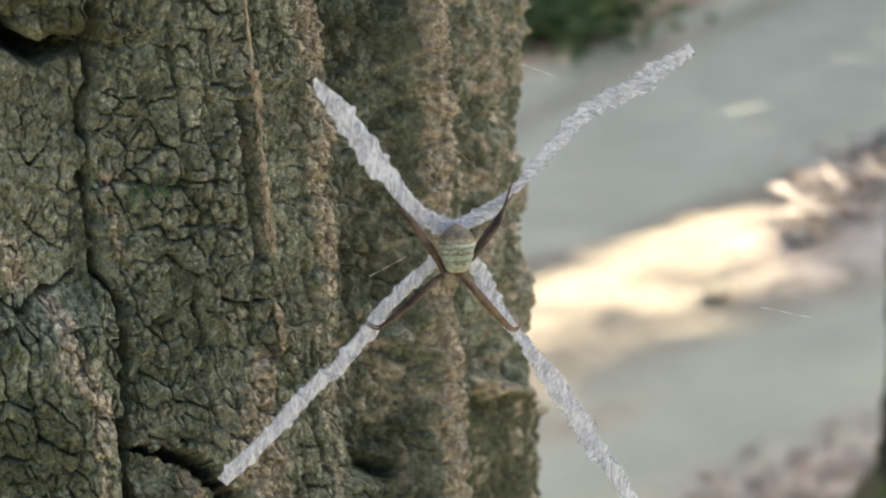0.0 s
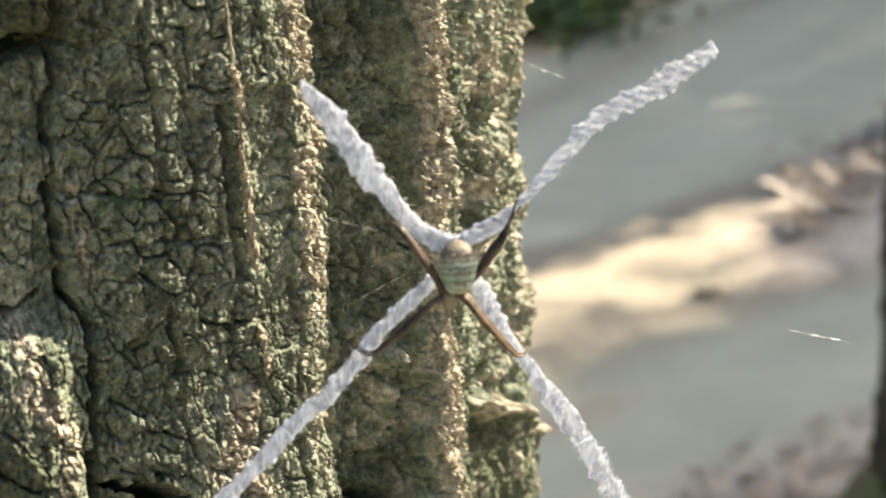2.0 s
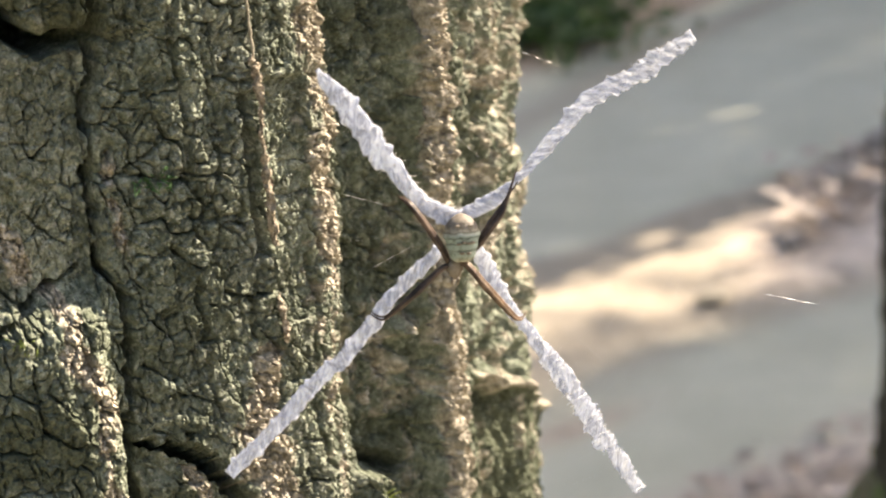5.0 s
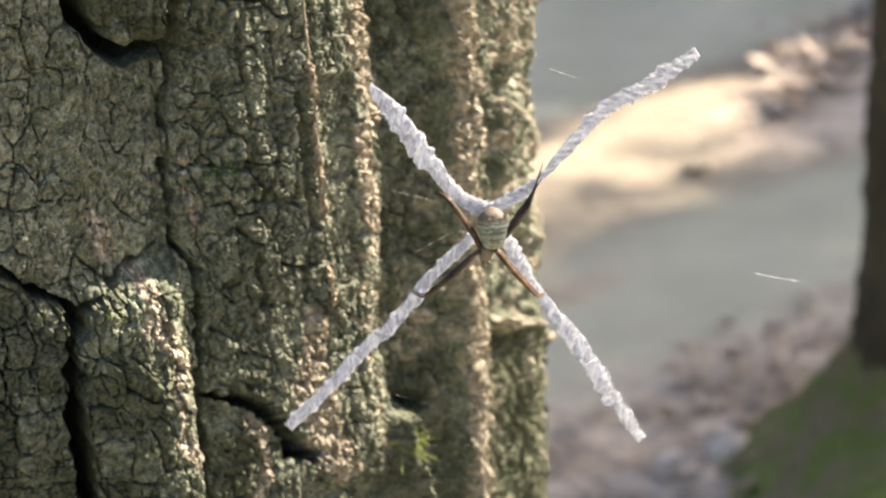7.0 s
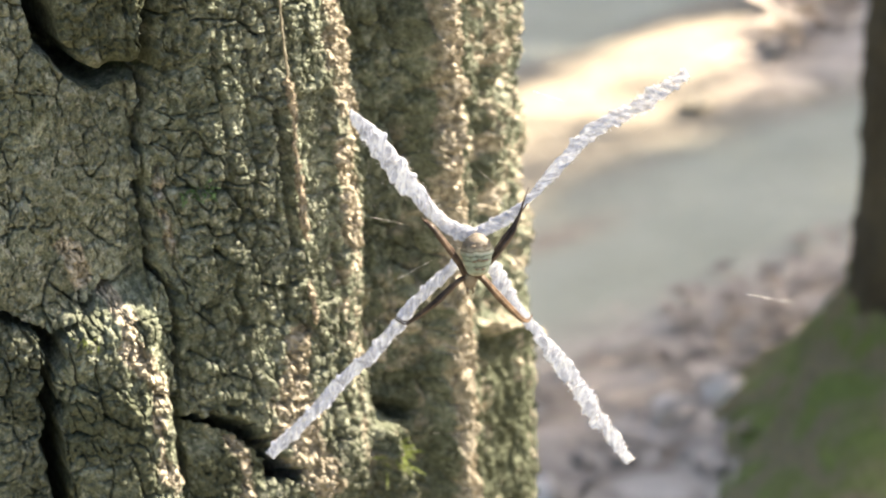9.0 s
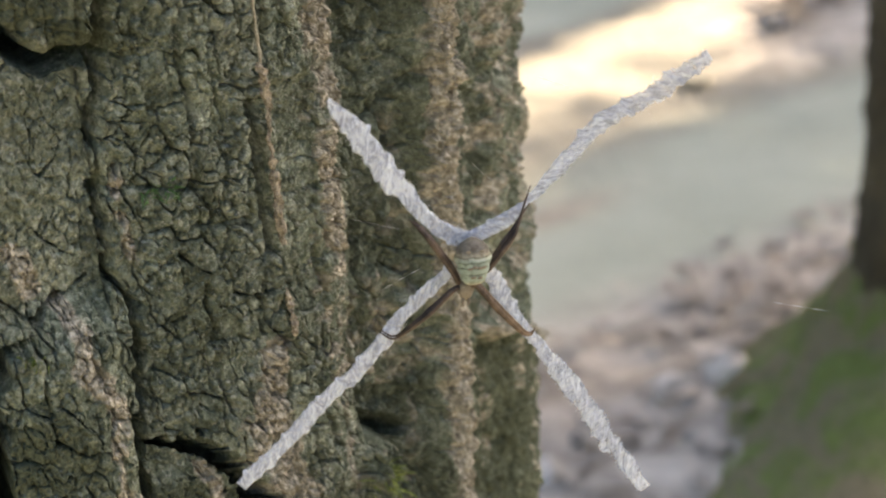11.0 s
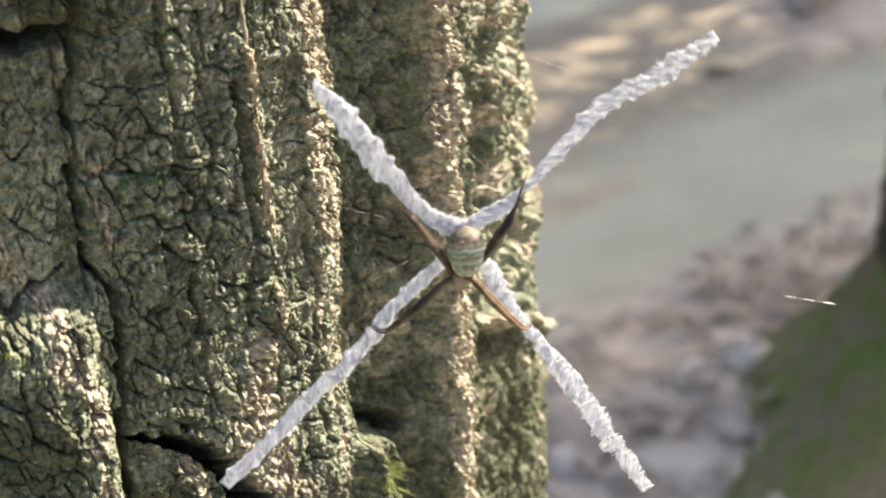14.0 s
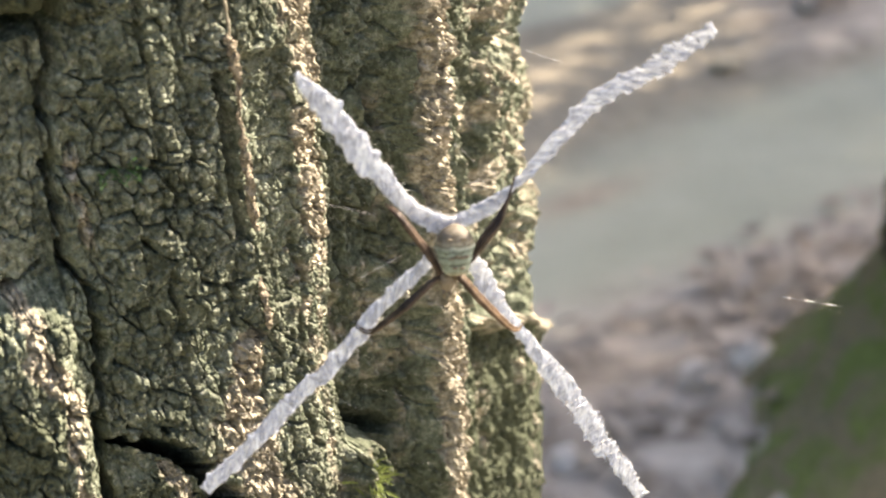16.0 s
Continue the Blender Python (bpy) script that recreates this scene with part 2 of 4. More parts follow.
DRY_LEAF = leafy("dry_leaf", (0.29, 0.235, 0.19), (0.53, 0.455, 0.385), 9, 0.15)
WOODS = simple("woods", 0.9, (0.02, 0.035, 0.012), (0.09, 0.13, 0.045), 0.95, 8, 0.2)

# ---- mesh helpers ----
def mesh_from(name, verts, faces, material, smooth=True):
    me = bpy.data.meshes.new(name)
    verts, faces = np.asarray(verts, np.float32), np.asarray(faces, np.int32)
    k = faces.shape[1]
    me.vertices.add(len(verts))
    me.vertices.foreach_set("co", verts.ravel())
    me.loops.add(faces.size)
    me.loops.foreach_set("vertex_index", faces.ravel())
    me.polygons.add(len(faces))
    me.polygons.foreach_set("loop_start", np.arange(0, faces.size, k, dtype=np.int32))
    me.polygons.foreach_set("use_smooth", np.full(len(faces), smooth))
    me.update(calc_edges=True)
    me.materials.append(material)
    return me


def add_attr(me, name, values):
    me.attributes.new(name, "FLOAT", "POINT").data.foreach_set("value", np.asarray(values, np.float32))


def under(ob, parent, label=""):
    ob.parent = parent
    return tagged(ob, label)


def part(name, bm, material, parent, label="", smooth=True):
    me = bpy.data.meshes.new(name)
    bmesh.ops.recalc_face_normals(bm, faces=bm.faces)
    bm.to_mesh(me)
    bm.free()
    me.materials.append(material)
    me.polygons.foreach_set("use_smooth", [smooth] * len(me.polygons))
    return under(new(name, me), parent, label)


def tube(bm, pts, radii, seg=8):
    """A closed tapering tube along pts."""
    pts, rings = [Vector(p) for p in pts], []
    for i, (p, r) in enumerate(zip(pts, radii)):
        d = (pts[min(i + 1, len(pts) - 1)] - pts[max(i - 1, 0)]).normalized()
        a = d.orthogonal().normalized() if not rings else (side - d * side.dot(d)).normalized()
        side, c = a, d.cross(a)
        rings.append([bm.verts.new(p + (a * math.cos(q) + c * math.sin(q)) * r) for q in (2 * math.pi * k / seg for k in range(seg))])
    for r0, r1 in zip(rings, rings[1:]):
        for k in range(seg):
            bm.faces.new((r0[k], r0[(k + 1) % seg], r1[(k + 1) % seg], r1[k]))
    bm.faces.new(rings[0][::-1])
    bm.faces.new(rings[-1])


def spline(pts, per=8):
    """Catmull-Rom through pts."""
    p = [np.array(q, float) for q in pts]
    p = [2 * p[0] - p[1]] + p + [2 * p[-1] - p[-2]]
    out = []
    for i in range(1, len(p) - 2):
        for k in range(per):
            t = k / per
            out.append(0.5 * (2 * p[i] + (p[i + 1] - p[i - 1]) * t + (2 * p[i - 1] - 5 * p[i] + 4 * p[i + 1] - p[i + 2]) * t * t
                              + (3 * p[i] - p[i - 1] - 3 * p[i + 1] + p[i + 2]) * t ** 3))
    return out + [p[-2]]


# ---- lattice noise ----
rng = np.random.default_rng(7)
LATTICE = rng.random((512, 512))


def value_noise(x, y):
    i, j = np.floor(x).astype(int), np.floor(y).astype(int)
    u, v = x - i, y - j
    u, v = u * u * u * (u * (6 * u - 15) + 10), v * v * v * (v * (6 * v - 15) + 10)
    g = lambda a, b: LATTICE[a % 512, b % 512]
    return (g(i, j) * (1 - u) + g(i + 1, j) * u) * (1 - v) + (g(i, j + 1) * (1 - u) + g(i + 1, j + 1) * u) * v


def fbm(x, y, octaves=4, gain=0.5):
    out, amp, total = 0.0, 1.0, 0.0
    for k in range(octaves):
        out = out + amp * (value_noise(x * 2 ** k + 37.3 * k, y * 2 ** k + 91.7 * k) * 2 - 1)
        total, amp = total + amp, amp * gain
    return out / total


CELL = rng.random((512, 512, 3))


def cells(x, y):
    """Distance to the nearest cell border, a random number of the cell, and a slope across it."""
    i, j = np.floor(x).astype(int), np.floor(y).astype(int)
    f1, f2, tone, lean = np.full(x.shape, 9.0), np.full(x.shape, 9.0), np.zeros(x.shape), np.zeros(x.shape)
    for a in (-1, 0, 1):
        for b in (-1, 0, 1):
            c = CELL[(i + a) % 512, (j + b) % 512]
            ox, oy = x - (i + a + 0.1 + 0.8 * c[..., 0]), y - (j + b + 0.1 + 0.8 * c[..., 1])
            d = np.hypot(ox, oy)
            near = d < f1
            f2 = np.where(near, f1, np.minimum(f2, d))
            tone = np.where(near, c[..., 2], tone)
            turn = 2 * np.pi * ((c[..., 2] * 7.31) % 1)
            lean = np.where(near, ox * np.cos(turn) + oy * np.sin(turn), lean)
            f1 = np.where(near, d, f1)
    return f2 - f1, tone, lean


def step(x, a, b):
    t = np.clip((x - a) / (b - a), 0, 1)
    return t * t * (3 - 2 * t)


def to_line(s, z, pts):
    """Distance to a polyline, and how far along it, 0 to 1."""
    best, along = np.full(s.shape, 1e9), np.zeros(s.shape)
    for k, ((x0, y0), (x1, y1)) in enumerate(zip(pts, pts[1:])):
        dx, dy = x1 - x0, y1 - y0
        t = np.clip(((s - x0) * dx + (z - y0) * dy) / (dx * dx + dy * dy), 0, 1)
        d = np.hypot(s - x0 - t * dx, z - y0 - t * dy)
        along = np.where(d < best, (k + t) / (len(pts) - 1), along)
        best = np.minimum(best, d)
    return best, along


# ---- the tree trunk ----
AX, AY, RADIUS = -0.117, 0.122, 0.130        # the trunk's axis and radius
# millimetres round the trunk and up it, from 1 m above the ground
CRACK_MAIN = [(74, 62), (73, 30), (72, 18), (71, 8), (71.3, -4), (74.3, -10.5), (73.7, -21), (72.3, -32)]
CRACK_HOLE = [(72.3, -32), (81, -34.2), (84.5, -37.5), (88.5, -43.0), (91.5, -49)]
CRACK_LEFT = [(38, -1), (46.6, -6.3), (53.7, -12.2), (58, -9.5), (62.5, -6.6), (67.5, -4.2)]
CRACK_DOWN = [(53.7, -12.2), (51.6, -18.6), (51.2, -33), (53, -60), (52, -110)]
CRACK_LOW = [(72.3, -32), (71, -46), (73, -70), (72, -115)]
KNOB_UNDER = [(55, 56), (58.3, 43), (59.4, 34), (62.5, 29.5), (66.5, 27.3), (72.5, 28.4)]
SPLINTER = [(94.2, 60), (95.0, 27), (96.1, 18.3), (96.2, 6), (96.9, -6.8)]
HOLLOW = [(114.5, -46.5), (120, -49.0), (125, -52), (130, -55.5)]


def edge_of_plate(z):
    return 111.8 + 1.2 * np.exp(-((z - 2) / 22) ** 2) + np.where(z < -36, (-36 - z) * 0.16, 0) + 0.6 * fbm(z / 5.0, z * 0 + 3.3, 3)


def relief(s, z):
    """Height of the bark in millimetres, and the weights of tan flaky bark and of moss. Tan also paints sunlit edges,
    moss also paints shade.
    """
    ws = s + 1.0 * fbm(s / 6 + 5, z / 6, 3) + 0.30 * fbm(s / 1.5, z / 1.5 + 9, 3)
    wz = z + 1.0 * fbm(s / 6 + 55, z / 6 + 7, 3) + 0.30 * fbm(s / 1.5 + 21, z / 1.5, 3)
    h = 1.5 * fbm(s / 30, z / 45, 3) + 0.9 * fbm(s / 7 + 3, z / 11, 4)
    edge = edge_of_plate(z)
    e = ws * 0.5 + s * 0.5
    in_plate = 1 - step(e, edge - 0.3, edge + 1.3)
    floor_in = step(e, edge, edge + 1.5)
    h = h - 3.0 * step(e, 102.5, edge) ** 2 * in_plate
    h = h + 4.0 * step(s, 69, 89) * in_plate * (s > 69) - 0.19 * np.clip(s - 44, 0, 27) * (1 - step(s, 69, 71)) * step(z, -14, -6) + 2.6 * (s < 70)
    # the channel beside the front plate, and the ridge beyond it
    h = h - floor_in * 7.0 * (1 - 0.15 * step(s, 113, 129) - 0.85 * step(s, 121, 137)) + floor_in * 1.3 * fbm(s / 3.0, z / 12, 4)
    ridge_at = 136.8 - 0.6 * step(z, -40, 10) + 1.0 * fbm(z / 14, z * 0 + 8, 2)
    ridge_w = 4.3 + 0.7 * (1 - step(z, -45, -20)) + 0.5 * fbm(z / 7 + 3, z * 0 + 2, 3)
    ridge = np.exp(-np.abs((s * 0.6 + ws * 0.4 - ridge_at) / ridge_w) ** 5)
    for az, aw, reach in ((-28.0, 1.4, 6.0), (-45.0, 0.9, 4.0)):
        arm = np.exp(-np.abs((wz - az - 0.25 * (s - ridge_at)) / aw) ** 3) * step(s, ridge_at - ridge_w - reach, ridge_at - ridge_w - 0.5 * reach) * (s < ridge_at)
        ridge = np.maximum(ridge, 0.5 * arm)
    h = h + 5.4 * ridge * (1 + 0.16 * fbm(s / 2, z / 6, 3)) + ridge * (0.9 * fbm(s / 1.1 + 5, z / 7, 3) + 0.5 * fbm(s / 1.3, z / 1.6 + 3, 3))
    # the brown inner plate in the channel
    inner_plate = floor_in * step(ws, 116.5, 118.5) * (1 - step(ws, 130, 131.5)) * step(wz, -47, -44.5) * (1 - step(wz, -25, -22))
    h = h + 1.8 * inner_plate
    # the blocks on the far flank
    top = -47.0 - (s - 152) * 0.50 + 1.4 * fbm(s / 5, z / 5, 2)
    block = step(ws, 150, 153) * (1 - step(wz, top - 1.5, top + 0.5))
    above = step(ws, 151, 154) * step(wz, top - 0.5, top + 1.5)
    h = h - 4.0 * above * (1 - 0.9 * step(fbm(s / 13 + 4, z / 12, 4) + 0.25 * fbm(s / 3, z / 3 + 88, 3), -0.32, 0.28)) - 4.5 * block * (1 - step(s, 164, 178)) + 1.3 * step(s, 150, 164)
    rim = np.exp(-((wz - top) / 1.6) ** 2) * step(s, 151, 156)
    h = h + 1.7 * rim * (1 + 0.8 * fbm(s / 3, z / 3 + 50, 3))
    groove = np.exp(-((ws - 148.5 - 0.02 * z) / 1.8) ** 2)
    h = h - 4.0 * groove * (0.4 + 0.6 * block)
    h = h + 2.4 * step(s, 160, 185) + step(s, 168, 195) * 1.4 * fbm(s / 9 + 9, z / 10, 4)
    # the deep fissures
    fis = np.zeros(s.shape)
    for line, width, depth in ((CRACK_MAIN, 0.62, 6.0), (CRACK_LEFT, 0.95, 11.0), (CRACK_DOWN, 1.7, 20.0), (CRACK_LOW, 0.85, 10.0)):
        d, a = to_line(ws, wz, line)
        w = width * (0.80 + 0.95 * fbm(s / 3, z / 3 + 13, 3))
        if line is CRACK_LEFT:
            w = w * (1.1 - 0.7 * a)
        fis = np.maximum(fis, depth * np.exp(-(d / np.maximum(w, 0.25)) ** (10 if depth > 9 else 2)))
    d, a = to_line(ws, wz, CRACK_HOLE)
    d = np.abs(d + 0.9 * fbm(s / 1.3 + 9, z / 1.3, 3))
    below = wz - np.interp(ws, [p[0] for p in CRACK_HOLE], [p[1] for p in CRACK_HOLE])
    wide = np.interp(a, [0, 0.3, 0.55, 0.8, 1], [0.5, 1.7, 3.2, 3.8, 2.0]) * (1 + 0.5 * fbm(s / 2.2, z / 2.2 + 71, 3))
    hollow = 32.0 * np.where(below < 0, np.exp(-(d / wide) ** 12), np.exp(-(d / 0.5) ** 4))
    d, a = to_line(ws, wz, HOLLOW)
    below = wz - np.interp(ws, [p[0] for p in HOLLOW], [p[1] for p in HOLLOW])
    hollow = np.maximum(hollow, 20.0 * np.where(below < 0, np.exp(-(d / 2.2) ** 10), np.exp(-(d / 0.5) ** 4)) * step(a, 0.0, 0.12) * (1 - step(a, 0.85, 1.0)))
    fis = np.maximum(fis, hollow)
    d, a = to_line(ws, wz, KNOB_UNDER)
    inside = (wz > np.interp(ws, [p[0] for p in KNOB_UNDER], [p[1] for p in KNOB_UNDER])) & (ws > 55)
    swell = np.where(inside, 1, 0) * np.exp(-((ws - 69) / 10) ** 2 - ((wz - 40) / 16) ** 2)
    h = h + swell * (4.0 * step(d, 0.0, 2.5) + 1.6 * fbm(s / 2.2, z / 2.2, 4, 0.6))
    flake_knob = np.exp(-((ws - 70.5) / 3.2) ** 2 - ((wz - 33) / 3.5) ** 2)
    fis = np.maximum(fis, 20.0 * np.exp(-(d / np.where(inside, 0.8, 2.0)) ** 10) * (1 - 0.7 * step(a, 0.75, 1.0)))
    # lumps low on the front
    lump_b = np.exp(-np.abs((ws - 61.5 - 0.09 * (-8 - z)) / 8.2) ** 4) * (1 - step(wz, -12, -6)) 
    h = h + 3.0 * lump_b * step(s, 50, 58)
    lump_d = np.exp(-np.abs((ws - 77.2) / 4.2) ** 3) * (1 - step(wz, -41, -36.5))
    h = h + 1.8 * lump_d
    shelf = np.exp(-np.abs((ws - 119.5) / 6.5) ** 4) * (1 - step(wz, -51.8 - (ws - 115) * 0.45, -50.4 - (ws - 115) * 0.45))
    h = h + 8.0 * shelf * (1 - step(ws, 122.5, 125.5)) * (1 + 0.25 * fbm(s / 2.5, z / 2.5 + 19, 3))
    low_c = np.exp(-np.abs((ws - 100) / 9.0) ** 4) * (1 - step(wz, -66, -50))
    h = h - 3.0 * low_c
    # a sunken smooth panel beside the splinter
    panel = step(ws, 96.5, 98) * (1 - step(ws, 103, 105)) * step(wz, -20, -12) * (1 - step(wz, 17, 19))
    h = h - 1.3 * panel
    d, a = to_line(s, z, SPLINTER)
    slit = np.exp(-(to_line(ws, wz, [(94.0, 16), (94.6, 6), (95.4, -7.5)])[0] / 0.75) ** 4)
    fis = np.maximum(fis, 5.0 * slit)
    for line, depth in (([(83, 30), (84.5, 8), (86, -1), (92, -1.5)], 1.3), ([(84, -10), (85, -24), (86, -32)], 1.2), ([(72, 8), (79, 6), (84, 6)], 1.3),
                        ([(104, -10), (105, -22), (103, -34), (106, -46)], 1.4), ([(89, 40), (88, 24), (90, 12), (89, 2)], 1.1)):
        d, a = to_line(ws, wz, line)
        fis = np.maximum(fis, depth * np.exp(-(d / 0.42) ** 2))
    # the small checks
    left = 1 - step(ws, 69.5, 72)
    patchy = step(fbm(s / 11 + 80, z / 13 + 40, 3), 0.0, 0.35)
    smooth = np.clip(0.85 * panel + 0.55 * left * step(wz, -8, -4) + 0.45 * patchy, 0, 1)
    long = 1 + 0.9 * floor_in
    b0, t0, l0 = cells(ws / 4.2 + 3, wz / 6.8 / long)
    b1, t1, l1 = cells(ws / 1.9, wz / 2.9 / long)
    b2, t2, l2 = cells(ws / 0.80 + 40, wz / 0.95 / long)
    b0, b1, b2 = b0 * 2.4, b1 * 1.05, b2 * 0.42
    open0 = step(t0 + 0.8 * fbm(s / 7 + 44, z / 9, 2), 0.25, 0.60)
    open1 = step(t1 + 1.2 * fbm(s / 4, z / 4 + 31, 3), 0.36, 0.70)
    open2 = step(fbm(s / 4 + 63, z / 4, 3), -0.15, 0.15)
    grain = np.abs(fbm(ws / 3.8 + 12, wz / 9.5 / long, 3, 0.5))
    split = np.exp(-(grain / 0.035) ** 2) * step(fbm(s / 6 + 91, z / 8 + 2, 3), 0.0, 0.2)
    tone = np.clip(0.5 * t0 + 0.35 * t1 + 0.15 * t2 + 0.35 * fbm(s / 9 + 7, z / 11, 3) + 0.40 * left * step(wz, -10, -4) + 0.28 * step(ws, 86, 92) * in_plate, 0, 1)
    calm = (1 - 0.35 * step(s, 146, 156)) * (1 + 0.5 * floor_in * (1 - step(s, 130, 136)))
    crack0 = open0 * np.exp(-(b0 / (0.07 + 0.10 * t0 * (0.6 + 0.8 * fbm(s / 1.6, z / 1.6 + 5, 2)))) ** 2)
    h = h + calm * (1 - 0.7 * smooth) * (0.60 * (t0 - 0.5) + 0.45 * l0 + 0.12 * (1 - np.exp(-b0 / 0.6)) - 2.2 * crack0)
    h = h + calm * (1 - 0.6 * smooth) * (0.62 * (t1 - 0.5) + 0.50 * l1 - 1.05 * open1 * np.exp(-(b1 / 0.12) ** 2) - 1.1 * split * (1 - 0.6 * left))
    h = h + (1 - 0.4 * smooth) * (0.36 * (t2 - 0.5) + 0.34 * l2 - 0.15 * open2 * np.exp(-(b2 / 0.10) ** 2))
    h = h + 0.10 * (rng.random(s.shape) - 0.5)
    h = h + floor_in * 0.8 * fbm(s / 1.5, z / 3.4, 3) - 2.0 * floor_in * np.exp(-(np.abs(fbm(s / 4 + 71, z / 22, 3)) / 0.05) ** 2)
    h = h + 0.34 * fbm(s / 0.75, z / 0.85, 3, 0.8) + 0.30 * np.abs(fbm(s / 1.3 + 31, z / 1.7, 3, 0.7)) + 0.32 * fbm(s / 2.6 + 8, z / 4.2, 4, 0.6) + 0.20 * smooth * fbm(s / 1.6, z / 1.6, 3)
    # flaky tan zones: real tan bark, painted lighter on edges that catch the sun
    flake = np.exp(-((e - edge + 3.9) / 4.8) ** 2) * in_plate * (0.55 + 0.45 * step(z, -30, -5)) * (0.85 + 0.6 * fbm(s / 4 + 15, z / 8 + 6, 3))
    d, a = to_line(ws, wz, [(95, -24), (91.5, -33), (92.5, -41), (95.5, -48), (99, -56)])
    flake = np.maximum(flake, np.exp(-(d / np.interp(a, [0, 0.3, 1], [3.0, 5.4, 3.5])) ** 2))
    d, a = to_line(ws, wz, [(63.4, -7), (64.7, -11), (64.2, -15.6), (66.7, -19.5), (68.3, -25), (66.8, -31.5), (67.2, -36.5), (69.8, -42)])
    flake = np.maximum(flake, 0.85 * np.exp(-(d / np.interp(a, [0, 0.2, 0.5, 0.66, 0.75, 0.85, 1], [1.6, 2.0, 2.6, 1.8, 0.8, 1.4, 2.0])) ** 2))
    d, a = to_line(ws, wz, [(58, 2), (60, -4)])
    flake = np.maximum(flake, 0.9 * np.exp(-(d / 2.0) ** 2))
    d, a = to_line(ws, wz, [(80, -38.5), (82.5, -45), (81, -54)])
    flake = np.maximum(flake, 0.8 * np.exp(-(d / 1.7) ** 2))
    fibre = np.maximum(np.exp(-(to_line(s, wz, [(73.4, 11), (73.4, 6.5)])[0] / 1.1) ** 4), np.exp(-(to_line(s, wz, [(73.2, 3.4), (74.6, -4)])[0] / 1.1) ** 4))
    flake = np.maximum(flake, 0.62 * fibre)
    flake = np.maximum(flake, 0.98 * ridge * floor_in * step(ws, ridge_at - 4.6, ridge_at - 2.6) * (0.95 + 0.35 * fbm(s / 4 + 35, z / 9 + 6, 3)))
    flake = np.maximum(flake, 0.42 * inner_plate)
    flake = np.maximum(flake, 0.45 * floor_in * step(s, 121, 129) * step(fbm(s / 2.6 + 3, z / 13, 4), -0.05, 0.3))
    flake = np.maximum(flake, 0.65 * rim)
    flake = np.maximum(flake, 0.3 * flake_knob)
    flake = np.maximum(flake, 0.5 * above * step(fbm(s / 9 + 2, z / 6, 3), -0.35, 0.1))
    flake = np.maximum(flake, 0.35 * shelf * step(wz, -62, -55))
    ragged = step(flake + 0.45 * fbm(s / 2.2, z / 2.2 + 77, 4), 0.36, 0.66)
    b3, t3, l3 = cells(ws / 0.85 + 11, wz / (1.0 + 1.2 * floor_in) + 5)
    h = h + ragged * (1.25 * fbm(s / 1.9 + 70, z / 2.3, 5, 0.62) + 0.55 * (t3 - 0.4) + 0.35 * l3 - 0.35 * (b3 < 0.10))
    h = h + 0.5 * fibre * np.sin(s * 7 + 2 * fbm(s / 3, z / 8, 2))
    moss = 0.28 * step(fbm(s / 14 + 17, z / 17 + 3, 4) - 0.006 * (z + 20), 0.12, 0.5) * (1 - ragged)
    # left plates: moss colour also darkens the side turned from the sun
    moss = np.maximum(moss, 0.32 * (1 - step(s, 68, 73)) * step(fbm(s / 7 + 51, z / 9, 4), -0.35, 0.25) * (1 - ragged))
    moss = np.maximum(moss, 0.8 * np.exp(-((ws - 112) / 9) ** 2 - ((wz + 63) / 11) ** 2))
    moss = np.maximum(moss, 0.5 * floor_in * (1 - step(s, 131, 136)) * step(fbm(s / 5 + 9, z / 12, 3), -0.3, 0.1))
    moss = np.maximum(moss, 0.9 * (1 - step(s, 62, 70)) * (1 - step(z, -26, -14)) * step(fbm(s / 4 + 29, z / 5, 3), -0.35, 0.0) * (1 - 0.6 * ragged))
    # painted darker in moss colour, against sky light on the lump's top
    moss = np.maximum(moss, 0.8 * lump_d * (1 - ragged))
    moss = np.maximum(moss, 0.95 * np.clip(1.6 * swell, 0, 1) * step(fbm(s / 5 + 2, z / 5, 3), -0.6, -0.05) * (1 - ragged))
    moss = np.maximum(moss, 0.65 * shelf * (1 - ragged))
    # real greenish growth on the block, made heavier to paint its shade
    moss = np.maximum(moss, 0.85 * block * (1 - ragged))
    return h - fis, np.clip(ragged, 0, 1), np.clip(moss, 0, 1), hollow, tone


def on_trunk(s, z, h=0.0):
    """Place of a point of the trunk, all in millimetres."""
    a, r = np.asarray(s) / 1000 / RADIUS, RADIUS + np.asarray(h) / 1000
    return np.stack([AX + r * np.sin(a), AY - r * np.cos(a), 1 + np.asarray(z) / 1000 + 0 * a], -1)


SURFACE = {}


def surface(s, z):
    """Height of the built bark near a point, in millimetres."""
    i, j = np.searchsorted(SURFACE["rows"], z), np.searchsorted(SURFACE["cols"], s)
    return float(np.percentile(SURFACE["height"][i - 12:i + 13, j - 6:j + 7], 80))


